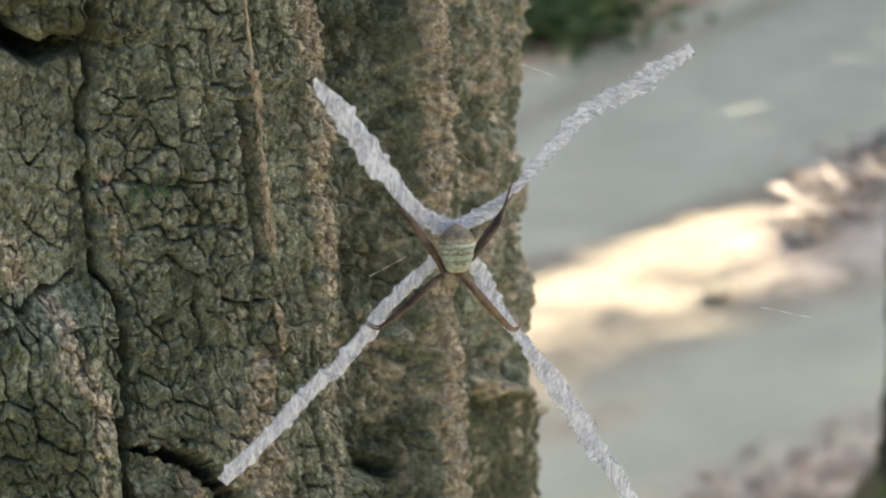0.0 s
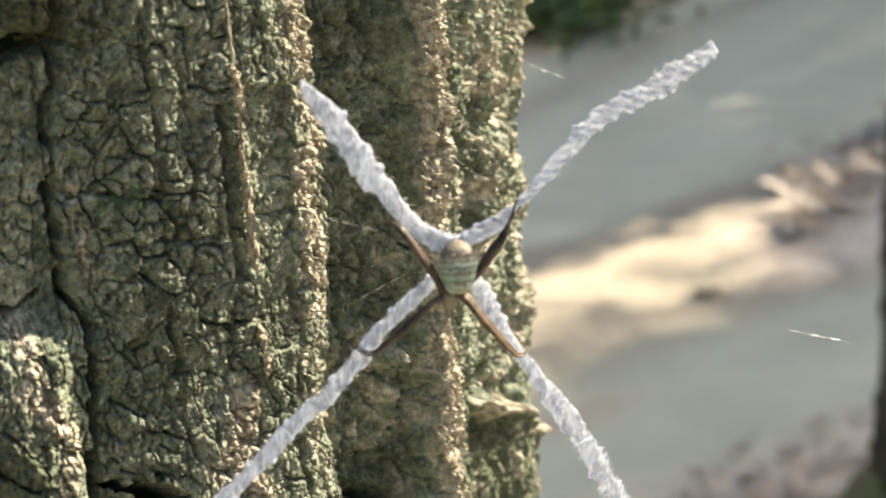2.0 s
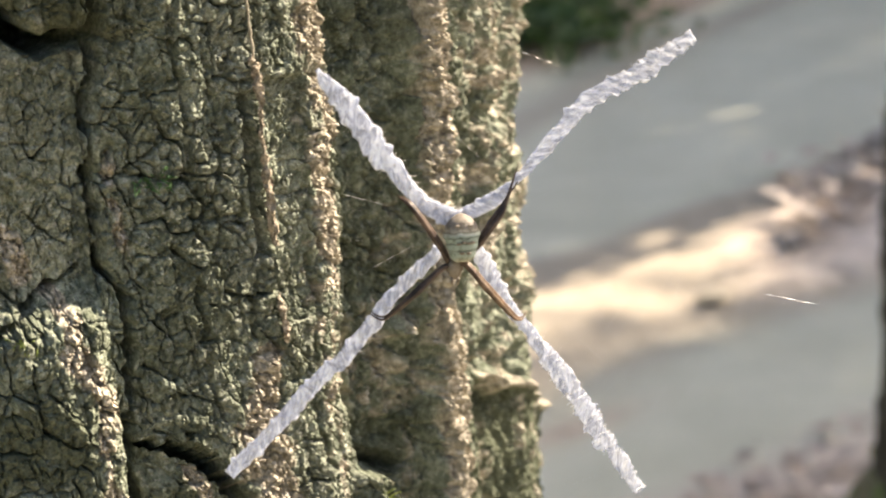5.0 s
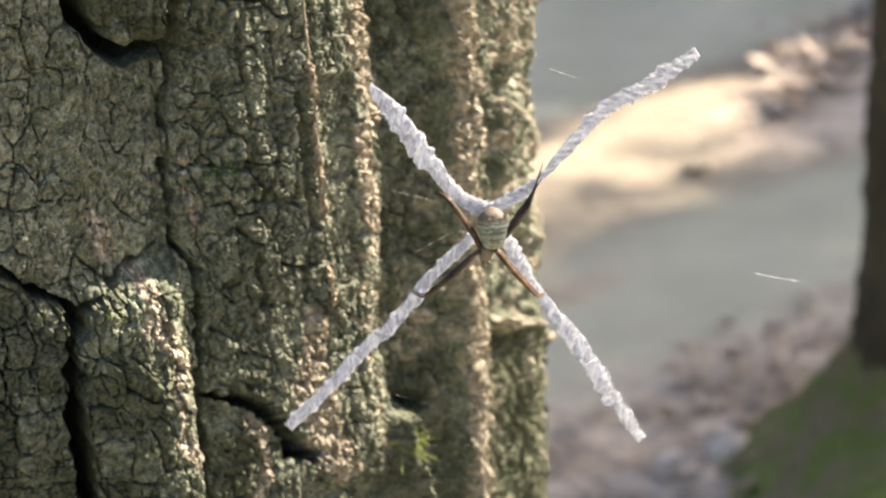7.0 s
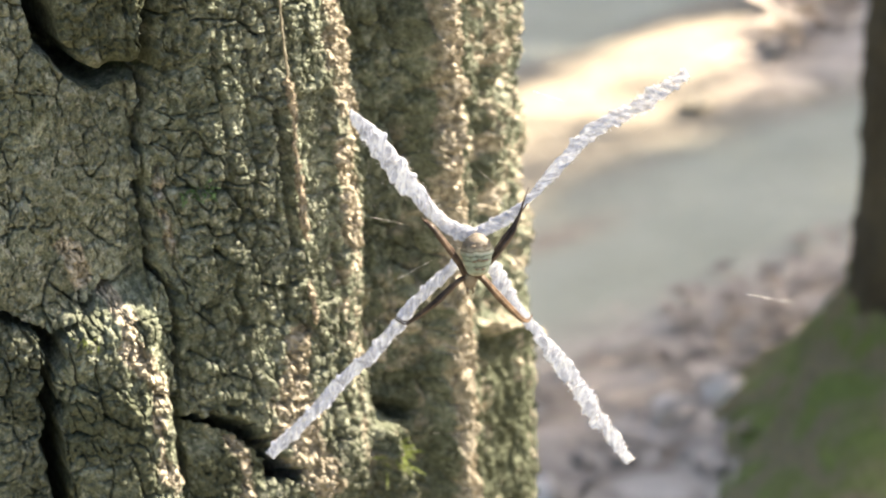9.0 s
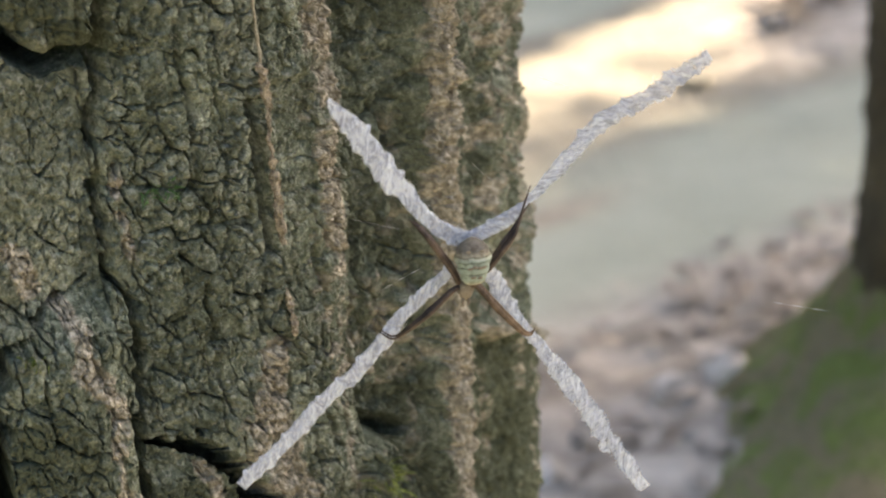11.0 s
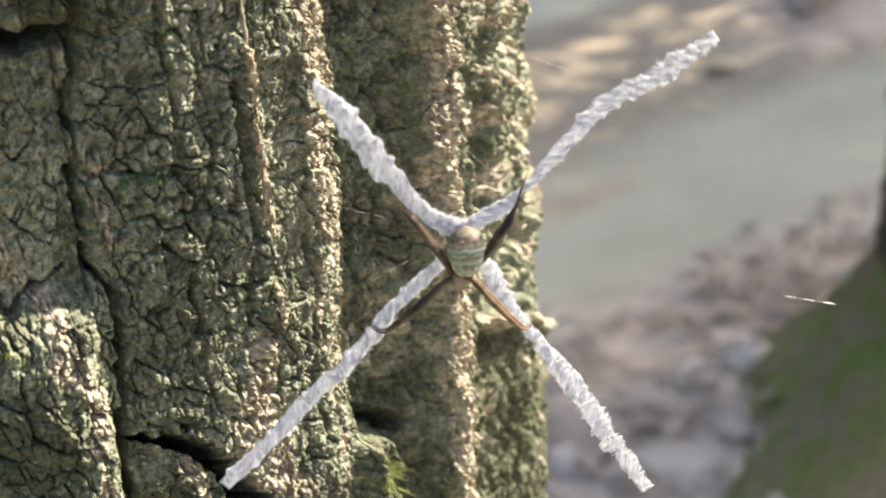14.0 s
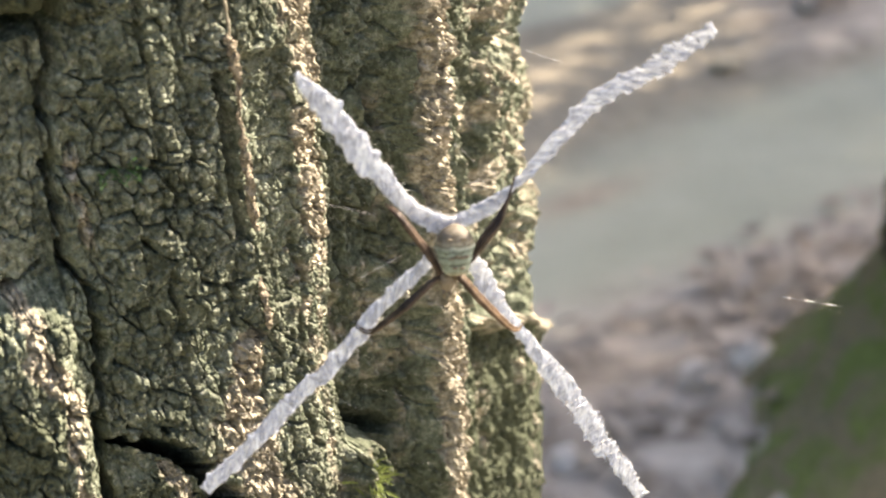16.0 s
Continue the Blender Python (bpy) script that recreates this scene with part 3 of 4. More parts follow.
def build_tree():
    tree = tagged(new("tree"), "grey-brown deeply fissured bark trunk with moss and tan flakes", "tree")
    half = math.pi * RADIUS * 1000
    cols = np.concatenate([np.arange(-half, 30, 9.0)[:-1], np.arange(30, 46, 0.32), np.arange(46, 114, 0.2), np.arange(114, 152, 0.3), np.arange(152, 215, 0.45), np.arange(215, half, 9.0)])
    cols = np.append(cols[cols < half - 1], half)
    rows = np.concatenate([np.arange(-1000, -130, 14.0), np.arange(-130, -118, 1.0), np.arange(-118, -66, 0.32), np.arange(-66, 46, 0.22), np.arange(46, 60, 1.0), np.arange(60, 1500, 16.0)])
    S, Z = np.meshgrid(cols, rows)
    H, tan, moss, hollow, tone = relief(S, Z)
    near = step(S, 26, 34) * (1 - step(S, 212, 222))
    H = H * near + (1 - near) * 3 * fbm(S / 20, Z / 60, 3)
    SURFACE.update(cols=cols, rows=rows, height=H)
    flare = np.where(Z < -500, ((-500 - Z) / 500) ** 2 * 70, 0)
    P = on_trunk(S + 0.08 * hollow * near, Z - 0.5 * hollow * near, H + flare)
    P[:, -1] = P[:, 0]
    n, m = P.shape[1], P.shape[0]
    idx = np.arange(n * m).reshape(m, n)
    quads = np.stack([idx[:-1, :-1], idx[:-1, 1:], idx[1:, 1:], idx[1:, :-1]], -1)
    sc, zc = (S[:-1, :-1] + S[1:, 1:]) / 2, (Z[:-1, :-1] + Z[1:, 1:]) / 2
    wob = 0.8 * fbm(sc / 6 + 5, zc / 6, 3)
    main = np.interp(-zc, [-p[1] for p in CRACK_MAIN] + [46, 70, 115], [p[0] for p in CRACK_MAIN] + [71, 73, 72]) + wob
    leftc = np.interp(sc, [p[0] for p in CRACK_LEFT], [p[1] for p in CRACK_LEFT])
    down = np.interp(-zc, [-p[1] for p in CRACK_DOWN], [p[0] for p in CRACK_DOWN]) + wob
    knob = np.interp(sc, [p[0] for p in KNOB_UNDER], [p[1] for p in KNOB_UNDER])
    hole = np.interp(sc, [p[0] for p in CRACK_HOLE], [p[1] for p in CRACK_HOLE])
    edge = edge_of_plate(zc) + 0.5
    dense = (sc > 32) & (sc < 213) & (zc > -117) & (zc < 45)
    lab = np.zeros(sc.shape, int)
    left = dense & (sc < main)
    lab[left] = 1
    lab[left & (zc > knob) & (sc > 56)] = 2
    lab[left & (zc < leftc) & (sc > down)] = 3
    lab[left & (zc < leftc) & (sc <= down)] = 4
    front = dense & (sc >= main) & (sc < edge)
    lab[front] = 5
    lab[front & (zc < hole) & (sc < 91)] = 6
    lab[front & (zc < -56) & (sc >= 91)] = 7
    inner = dense & (sc >= edge)
    lab[inner] = 8
    lab[inner & (sc < 129) & (zc < -49 - (sc - 115) * 0.45)] = 9
    lab[inner & (sc >= 139) & (sc < 151.5)] = 10
    lab[inner & (sc >= 151.5)] = 11
    lab[inner & (sc >= 151.5) & (zc < -47 - (sc - 152) * 0.5)] = 12
    words = {1: "grey-green bark plate with faint lichen", 2: "swollen bark knob with a dark undercut", 3: "bark lump with a tan crusty flank",
             5: "broad front bark plate covered in small checks", 8: "dark inner bark in a deep channel", 10: "raised pale corky ridge",
             9: "small jutting bark shelf", 12: "shaded bark block below a ledge"}
    V, T, M, N = P.reshape(-1, 3), tan.ravel(), moss.ravel(), tone.ravel()
    for k in range(13):
        q = quads[lab == k]
        used, inv = np.unique(q, return_inverse=True)
        me = mesh_from("trunk" if k == 0 else "bark_plate", V[used], inv.reshape(-1, 4), BARK, k == 0)
        add_attr(me, "tan", T[used])
        add_attr(me, "moss", M[used])
        add_attr(me, "tone", N[used])
        under(new(me.name, me), tree, words.get(k, ""))
    # the loose splinter that stands off the plate
    bm = bmesh.new()
    pts = spline([on_trunk(q, z, surface(q, z) + up) for q, z, up in ((94.6, 22, 0.4), (95.1, 20, 0.7), (95.5, 16, 0.8), (95.6, 9, 0.8), (96.1, 2, 0.9), (96.8, -6.8, 0.9))], 24)
    tube(bm, pts, np.interp(np.linspace(0, 1, len(pts)), [0, 0.1, 0.25, 0.42, 0.55, 0.75, 0.93, 1], [0.0002, 0.0005, 0.0005, 0.0003, 0.0003, 0.0005, 0.00065, 0.0003]), 14)
    for v in bm.verts:
        q = v.co * 800
        v.co += Vector((noise.noise(Vector((q.x * 2, q.y * 2, q.z))), noise.noise(Vector((q.x * 2 + 7, q.y * 2, q.z))), 0)) * 0.0007
        v.co += Vector((noise.noise(v.co * 3200), noise.noise(v.co * 3200 + Vector((7, 0, 0))), noise.noise(v.co * 3200 + Vector((0, 9, 0))))) * 0.00025
    part("splinter", bm, SPLINTERED, tree, "loose pale-brown strip of bark", False)
    bm = bmesh.new()
    pts = spline([on_trunk(q, z, surface(q, z) + up) for q, z, up in ((97.4, -14.5, 0.1), (97.4, -17, 0.5), (97.7, -20.5, 0.5), (97.8, -22.5, 0.1))], 16)
    tube(bm, pts, np.interp(np.linspace(0, 1, len(pts)), [0, 0.3, 0.38, 0.8, 1], [0.0001, 0.0005, 0.0003, 0.0007, 0.0002]), 12)
    for v in bm.verts:
        v.co += Vector((noise.noise(v.co * 1500), noise.noise(v.co * 1500 + Vector((7, 0, 0))), 0.4 * noise.noise(v.co * 3000))) * 0.0006
    part("splinter", bm, SPLINTERED, tree, "short chip of pale bark", False)
    # a pale vein above the splinter, and threads of bark fibre on the flaky edge
    for pts in ([(94.0, 45, 0.9), (94.3, 36, 0.8), (94.7, 28, 0.8), (95.3, 21, 0.5)],):
        bm = bmesh.new()
        p = spline([on_trunk(q, z, surface(q, z) + 0.25) for q, z, _ in pts], 14)
        tube(bm, p, [0.00024 + 0.00012 * noise.noise(Vector((i * 0.35, q[0] * 900, 0))) for i, q in enumerate(p)], 7)
        for v in bm.verts:
            v.co += Vector((noise.noise(v.co * 700), noise.noise(v.co * 500), noise.noise(v.co * 700 + Vector((7, 0, 0))))) * 0.0002
        part("vein", bm, VEIN, tree, "pale root-like vein")
    return tree


# ---- the web and its bands ----
WEB_O = Vector((0, 0.002, 1.0))
WEB_X = Vector((1, 0.2, 0)).normalized()
WEB_OUT = Vector((0.2, -1, 0)).normalized()          # towards the open side
WEB_M = Matrix((( WEB_X.x, -WEB_OUT.x, 0, WEB_O.x), (WEB_X.y, -WEB_OUT.y, 0, WEB_O.y), (0, 0, 1, WEB_O.z), (0, 0, 0, 1)))


def band(line, widths, wear, seed, twist):
    """A ribbon of zigzag silk: ruffled, with a ragged edge. Local millimetres across and up the web."""
    pts = np.array(spline([(x, 0, z) for x, z in line], 34)) / 1000
    n, k = len(pts), 11
    along = np.concatenate([[0], np.cumsum(np.linalg.norm(np.diff(pts, axis=0), axis=1))]) * 1000
    u = along / along[-1]
    d = np.gradient(pts, axis=0)
    d /= np.linalg.norm(d, axis=1)[:, None]
    side = np.stack([-d[:, 2], 0 * u, d[:, 0]], -1)
    w = 0.9 * np.interp(u, *widths) / 1000
    rag1 = 0.95 + 0.25 * fbm(along / 1.9, 0 * u + seed, 3) + 0.7 * np.clip(fbm(along / 1.1, 0 * u + seed + 4, 2) - 0.12, 0, 1)
    rag2 = 0.95 + 0.25 * fbm(along / 1.9, 0 * u + seed + 8, 3) + 0.7 * np.clip(fbm(along / 1.1, 0 * u + seed + 14, 2) - 0.12, 0, 1)
    v = np.linspace(-1, 1, k)
    wide = np.where(v[None] < 0, rag1[:, None], rag2[:, None]) * v[None] * w[:, None] / 2
    fold = np.sin((along[:, None] + twist * v[None] * w[:, None] * 600) * 2 * np.pi / 1.7 + 1.5 * fbm(along / 3, 0 * u + seed, 2)[:, None])
    lift = (0.04 * fold + 0.17 * fbm((along[:, None] + 1.2 * twist * v[None]) / 0.8, (v[None] * 2.2 - 0.15 * along[:, None]) + seed, 4)) / 1000
    ctr = 0.25 * fbm(along / 4, 0 * u + seed + 2, 2) / 1000
    front = pts[:, None] + side[:, None] * (wide + ctr[:, None])[..., None]
    front[..., 1] += lift
    back = front.copy()
    back[..., 1] += 0.00012
    V = np.concatenate([front.reshape(-1, 3), back.reshape(-1, 3)])
    idx = np.arange(n * k).reshape(n, k)
    q = np.stack([idx[:-1, :-1], idx[:-1, 1:], idx[1:, 1:], idx[1:, :-1]], -1).reshape(-1, 4)
    ring = np.concatenate([idx[:, 0], idx[-1, 1:], idx[::-1, -1][1:], idx[0, ::-1][1:-1]])
    nxt = np.roll(ring, -1)
    rim = np.stack([ring, nxt, nxt + n * k, ring + n * k], -1)
    faces = np.concatenate([q, q[:, ::-1] + n * k, rim])
    worn = np.interp(u, *wear)[:, None] + 0.24 * np.abs(v[None]) ** 4
    across = v[None] * w[:, None] * 500 * twist
    coords = [np.concatenate([(along[:, None] + 0 * v[None]).ravel()] * 2) + 17 * seed, np.concatenate([across.ravel()] * 2)]
    return V, faces, np.concatenate([worn.ravel()] * 2), pts, side, w, along, coords


def build_web():
    web = tagged(new("orb_web"), "spider web with four white zigzag silk bands forming a cross", "spider web")
    web.matrix_world = WEB_M
    bands = (
        ([(-16.6, 23.8), (-14.0, 19.9), (-9.8, 13.9), (-6.1, 8.3), (-3.0, 4.3), (0.2, 2.6), (2.6, 2.2)], ([0, 0.05, 0.2, 0.5, 0.75, 0.9, 1], [0.5, 1.9, 3.5, 3.3, 2.6, 2.8, 1.7]), ([0, 0.25, 1], [0.04, 0.0, 0.0]), 3, 0.9, SILK_DENSE),
        ([(-0.6, 1.9), (2.2, 2.2), (5.4, 3.6), (8.4, 5.4), (13.6, 10.0), (20.2, 16.3), (28.0, 20.2), (35.1, 24.3)], ([0, 0.15, 0.26, 0.36, 0.5, 0.58, 0.8, 1], [2.2, 2.4, 1.0, 2.1, 2.8, 2.7, 3.5, 2.7]), ([0, 0.3, 0.55, 0.75, 1], [0.0, 0.0, 0.08, 0.21, 0.23]), 11, 0.9, SILK_THIN),
        ([(-1.4, -2.4), (-7.9, -7.8), (-12.7, -13.5), (-18.9, -19.0), (-25.3, -24.8), (-32.5, -31.3)], ([0, 0.2, 0.5, 0.95, 1], [2.0, 2.3, 2.5, 2.5, 1.9]), ([0, 1], [0.0, 0.0]), 23, -0.9, SILK_DENSE),
        ([(3.6, -2.0), (5.6, -6.6), (7.4, -10.1), (10.3, -14.7), (13.4, -19.8), (19.2, -29.4), (26.6, -42.0)], ([0, 0.1, 0.3, 0.36, 0.5, 0.75, 1], [1.9, 2.7, 1.9, 2.1, 3.5, 3.2, 2.4]), ([0, 0.35, 0.6, 1], [0.0, 0.03, 0.20, 0.22]), 31, 0.9, SILK_THIN))
    for line, widths, wear, seed, twist, material in bands:
        V, faces, worn, pts, side, w, along, coords = band(line, widths, wear, seed, twist)
        me = mesh_from("silk_band", V, faces, material)
        add_attr(me, "wear", worn)
        add_attr(me, "run", coords[0])
        add_attr(me, "over", coords[1])
        ob = under(new("silk_band", me), web, "white zigzag silk band")
        # single strands that cross the band
        r = np.random.default_rng(seed + 100)
        bm = bmesh.new()
        at, side_now = 0.3, 1
        zig = []
        while at < along[-1] - 0.3:
            i = int(np.searchsorted(along, at))
            zig.append(pts[i] + side[i] * side_now * w[i] * (0.46 + 0.12 * r.random()) + np.array([0, -0.00035 + 0.0003 * r.random(), 0]))
            side_now, at = -side_now, at + 0.35 + 0.5 * r.random()
        tube(bm, zig, [0.00003] * len(zig), 4)
        # slanting fibres with free ends
        for _ in range(int(along[-1] * (7 if material is SILK_DENSE else 2))):
            i = int(r.integers(3, len(pts) - 4))
            run = np.array([side[i][2], 0, -side[i][0]])
            mid = pts[i] + side[i] * w[i] * r.uniform(-0.35, 0.35) + np.array([0, -0.00016 + 0.0002 * r.random(), 0])
            way = side[i] * w[i] * r.uniform(0.12, 0.42) + run * np.sign(twist) * w[i] * r.uniform(0.05, 0.4)
            bow = np.array([0, -0.00012 * r.random(), 0]) + run * w[i] * r.uniform(-0.06, 0.06)
            tube(bm, [mid - way, mid + bow, mid + way], [0.000006, 0.000016, 0.000006], 4)
        part("strand", bm, THREAD, ob)
    # radial threads, and the spiral between them
    r = np.random.default_rng(5)
    hub = np.array([1.5, 0.0])
    angles = np.sort(np.concatenate([np.arange(24) * 15 + r.uniform(-4, 4, 24)]))
    ends = []
    for a in np.radians(angles):
        length = 95 + 12 * r.random()
        if math.cos(a) < -0.2:
            length = 40 + 8 * r.random()
        ends.append((a, length))
        bm = bmesh.new()
        tube(bm, [(hub[0] / 1000 + q * math.cos(a) / 1000, 0.0003, q * math.sin(a) / 1000) for q in (3, length / 2, length)], [0.0000015] * 3, 4)
        part("radial_thread", bm, THREAD, web)
    for turn in range(7):
        q = 17 + 3.4 * turn + (3 if turn > 2 else 0)
        bm = bmesh.new()
        pts = []
        for k, (a, length) in enumerate(ends):
            pts.append((hub[0] / 1000 + (q + 3.4 * k / 24) * math.cos(a) / 1000, 0.0003, (q + 3.4 * k / 24) * math.sin(a) / 1000))
        tube(bm, pts, [0.0000018] * len(pts), 4)
        part("spiral_thread", bm, THREAD, web)
    # stouter lines with thickened spots, shaped to stand for glints on the threads
    for x0, z0, x1, z1, glint in ((45.5, -13.9, 54.5, -16.7, 4.0), (-14.4, 6.9, -8.1, 4.6, 1.2), (4.2, 8.2, 6.0, 7.0, 1.6), (4.5, 7.6, 6.2, 6.4, 1.6), (11.1, 23.9, 16.0, 21.7, 3.0),
                                 (-10.7, -3.8, -5.1, -1.3, 3.0), (2.0, 12.9, 5.0, 9.7, 0.8)):
        bm = bmesh.new()
        n = 9
        pts = [((x0 + (x1 - x0) * k / n) / 1000, -0.0001, (z0 + (z1 - z0) * k / n) / 1000) for k in range(n + 1)]
        tube(bm, pts, [0.000006] + [0.000008 + 0.00001 * glint * ((k * 7) % 3 == 0) for k in range(n - 1)] + [0.000006], 5)
        part("glue_line", bm, THREAD, web, "short silk line thickened to read as a glint")
    return web


# ---- the spider ----
def build_spider():
    spider = tagged(new("spider"), "pale banded orb-weaver spider head down with legs paired along the bands", "spider")
    spider.matrix_world = WEB_M
    bm = bmesh.new()
    n, k, rings = 26, 28, []
    for i in range(n + 1):
        u = i / n                                     # from the waist up to the tip
        z = -3.45 + 6.6 * u
        half = 0.92 * np.interp(u, [0, 0.04, 0.15, 0.35, 0.55, 0.62, 0.75, 0.88, 0.96, 1], [1.2, 1.65, 1.95, 2.35, 2.75, 2.72, 2.35, 1.65, 0.85, 0.05])
        deep = np.interp(u, [0, 0.1, 0.4, 0.6, 0.85, 1], [0.8, 1.4, 2.1, 2.2, 1.5, 0.05])
        ring = []
        for j in range(k):
            a = 2 * math.pi * j / k
            c, s = math.cos(a), math.sin(a)
            f = 1 + 0.03 * math.sin(u * 26) * (0.2 < u < 0.7)
            ring.append(bm.verts.new((half * f * math.copysign(abs(c) ** 0.9, c) / 1000, deep * f * s / 1000, z / 1000)))
        rings.append(ring)
    for r0, r1 in zip(rings, rings[1:]):
        for j in range(k):
            bm.faces.new((r0[j], r0[(j + 1) % k], r1[(j + 1) % k], r1[j]))
    bm.faces.new(rings[0][::-1])
    bm.faces.new(rings[-1])
    ab = part("abdomen", bm, ABDOMEN, spider, "pale grey-green abdomen with thin dark cross bands")
    ab.matrix_local = pose(0.0012, -0.0026, 0.0001, -6, 0, 0)
    # small dark pits in a row
    for x, z in ((-0.9, -0.7), (-0.2, -0.55), (0.5, -0.7), (1.0, -0.65), (-0.5, -2.0), (0.4, -2.1), (-1.0, 1.7), (0.9, 1.6)):
        bm = bmesh.new()
        bmesh.ops.create_uvsphere(bm, u_segments=8, v_segments=6, radius=0.00028)
        for v in bm.verts:
            v.co.x *= 1.4
            v.co.y *= 0.35
            v.co.z *= 0.7
        ob = part("spot", bm, SHELL, ab, "dark speck")
        ob.location = (x / 1000, -0.00205 - 0.0001 * (abs(z) < 1), z / 1000)
    bm = bmesh.new()
    bmesh.ops.create_uvsphere(bm, u_segments=18, v_segments=12, radius=0.001)
    for v in bm.verts:
        v.co.x *= 1.25 - 0.25 * (v.co.z < 0)
        v.co.y *= 0.75
        v.co.z *= 1.5
    part("carapace", bm, SHELL, spider, "grey-brown head and carapace").matrix_local = pose(0.0001, -0.0022, -0.0046)
    for x in (-0.35, 0.35):
        bm = bmesh.new()
        tube(bm, [(x / 1000, -0.0024, -0.0056), (x * 1.3 / 1000, -0.0027, -0.0062), (x * 0.9 / 1000, -0.0024, -0.0068)], [0.00028, 0.00022, 0.0001], 7)
        part("pedipalp", bm, SHELL, spider)
    legs = (
        # x, out, z in millimetres, and the radius there
        (LEG_DARK, [(-0.8, 2.2, -4.4, .40), (-1.9, 2.6, -2.2, .46), (-4.2, 2.8, 1.7, .50), (-5.6, 2.4, 4.0, .42), (-6.3, 1.4, 5.0, .28), (-6.8, .2, 5.9, .10)]),
        (LEG_DARK, [(-0.5, 2.0, -4.2, .36), (-1.5, 2.2, -1.6, .42), (-3.7, 2.2, 1.9, .44), (-5.1, 1.8, 4.2, .36), (-5.6, 1.0, 5.0, .22), (-6.0, .1, 6.0, .08)]),
        (LEG_DARK, [(1.4, 2.2, -4.4, .40), (3.3, 2.6, -2.8, .46), (5.4, 2.8, -0.3, .50), (6.9, 2.6, 1.6, .42), (8.1, 1.8, 4.2, .26), (9.2, 1.0, 6.9, .14), (10.0, .5, 8.7, .06)]),
        (LEG_DARK, [(1.2, 2.0, -4.2, .36), (3.4, 2.2, -2.0, .42), (5.5, 2.2, 0.7, .46), (7.0, 1.8, 2.5, .36), (8.4, 1.0, 4.4, .20), (9.8, .4, 6.1, .10)]),
        (LEG_DARK, [(-0.6, 2.2, -5.0, .40), (-1.9, 2.8, -5.4, .48), (-4.9, 3.2, -8.0, .50), (-6.8, 2.8, -9.5, .42), (-8.3, 2.2, -10.6, .32), (-9.8, 1.4, -11.5, .20), (-10.8, .9, -11.1, .15), (-11.6, .4, -10.3, .08)]),
        (LEG_DARK, [(-0.5, 2.0, -4.8, .36), (-1.6, 2.4, -5.1, .44), (-4.7, 2.6, -7.2, .46), (-6.6, 2.3, -8.8, .36), (-8.2, 1.8, -9.9, .26), (-9.6, 1.2, -10.8, .17), (-10.7, .8, -10.5, .12), (-11.4, .4, -9.7, .07)]),
        (LEG_BACKLIT, [(0.7, 2.2, -5.0, .40), (1.6, 2.8, -5.2, .48), (4.0, 3.2, -8.6, .52), (5.6, 3.0, -10.6, .46), (7.2, 2.4, -12.4, .38), (8.4, 1.8, -13.5, .30), (9.5, 1.1, -13.7, .17), (10.2, .5, -12.9, .08)]),
        (LEG_BACKLIT, [(0.7, 2.0, -4.8, .36), (1.9, 2.4, -4.8, .44), (4.4, 2.6, -8.0, .46), (6.1, 2.4, -10.1, .40), (7.7, 1.9, -11.9, .32), (8.8, 1.3, -13.0, .22), (9.7, .8, -13.1, .13), (10.4, .4, -12.4, .07)]))
    for k, (material, line) in enumerate(legs):
        if k % 2 and len(line) == len(legs[k - 1][1]):      # the pair lies close together
            line = [tuple(0.6 * a + 0.4 * b for a, b in zip(p, q)) for p, q in zip(line, legs[k - 1][1])]
        bm = bmesh.new()
        pts = spline([(x / 1000, -o / 1000, (z + 0.42 * o) / 1000, r / 1000) for x, o, z, r in line], 6)
        tube(bm, [p[:3] for p in pts], [max(0.82 * p[3], 0.00005) * (1 + 0.06 * math.sin(1.1 * i)) for i, p in enumerate(pts)], 9)
        part("leg", bm, material, spider, "translucent banded leg, coloured amber as if backlit" if material is LEG_BACKLIT else "dark brown banded leg")
    return spider


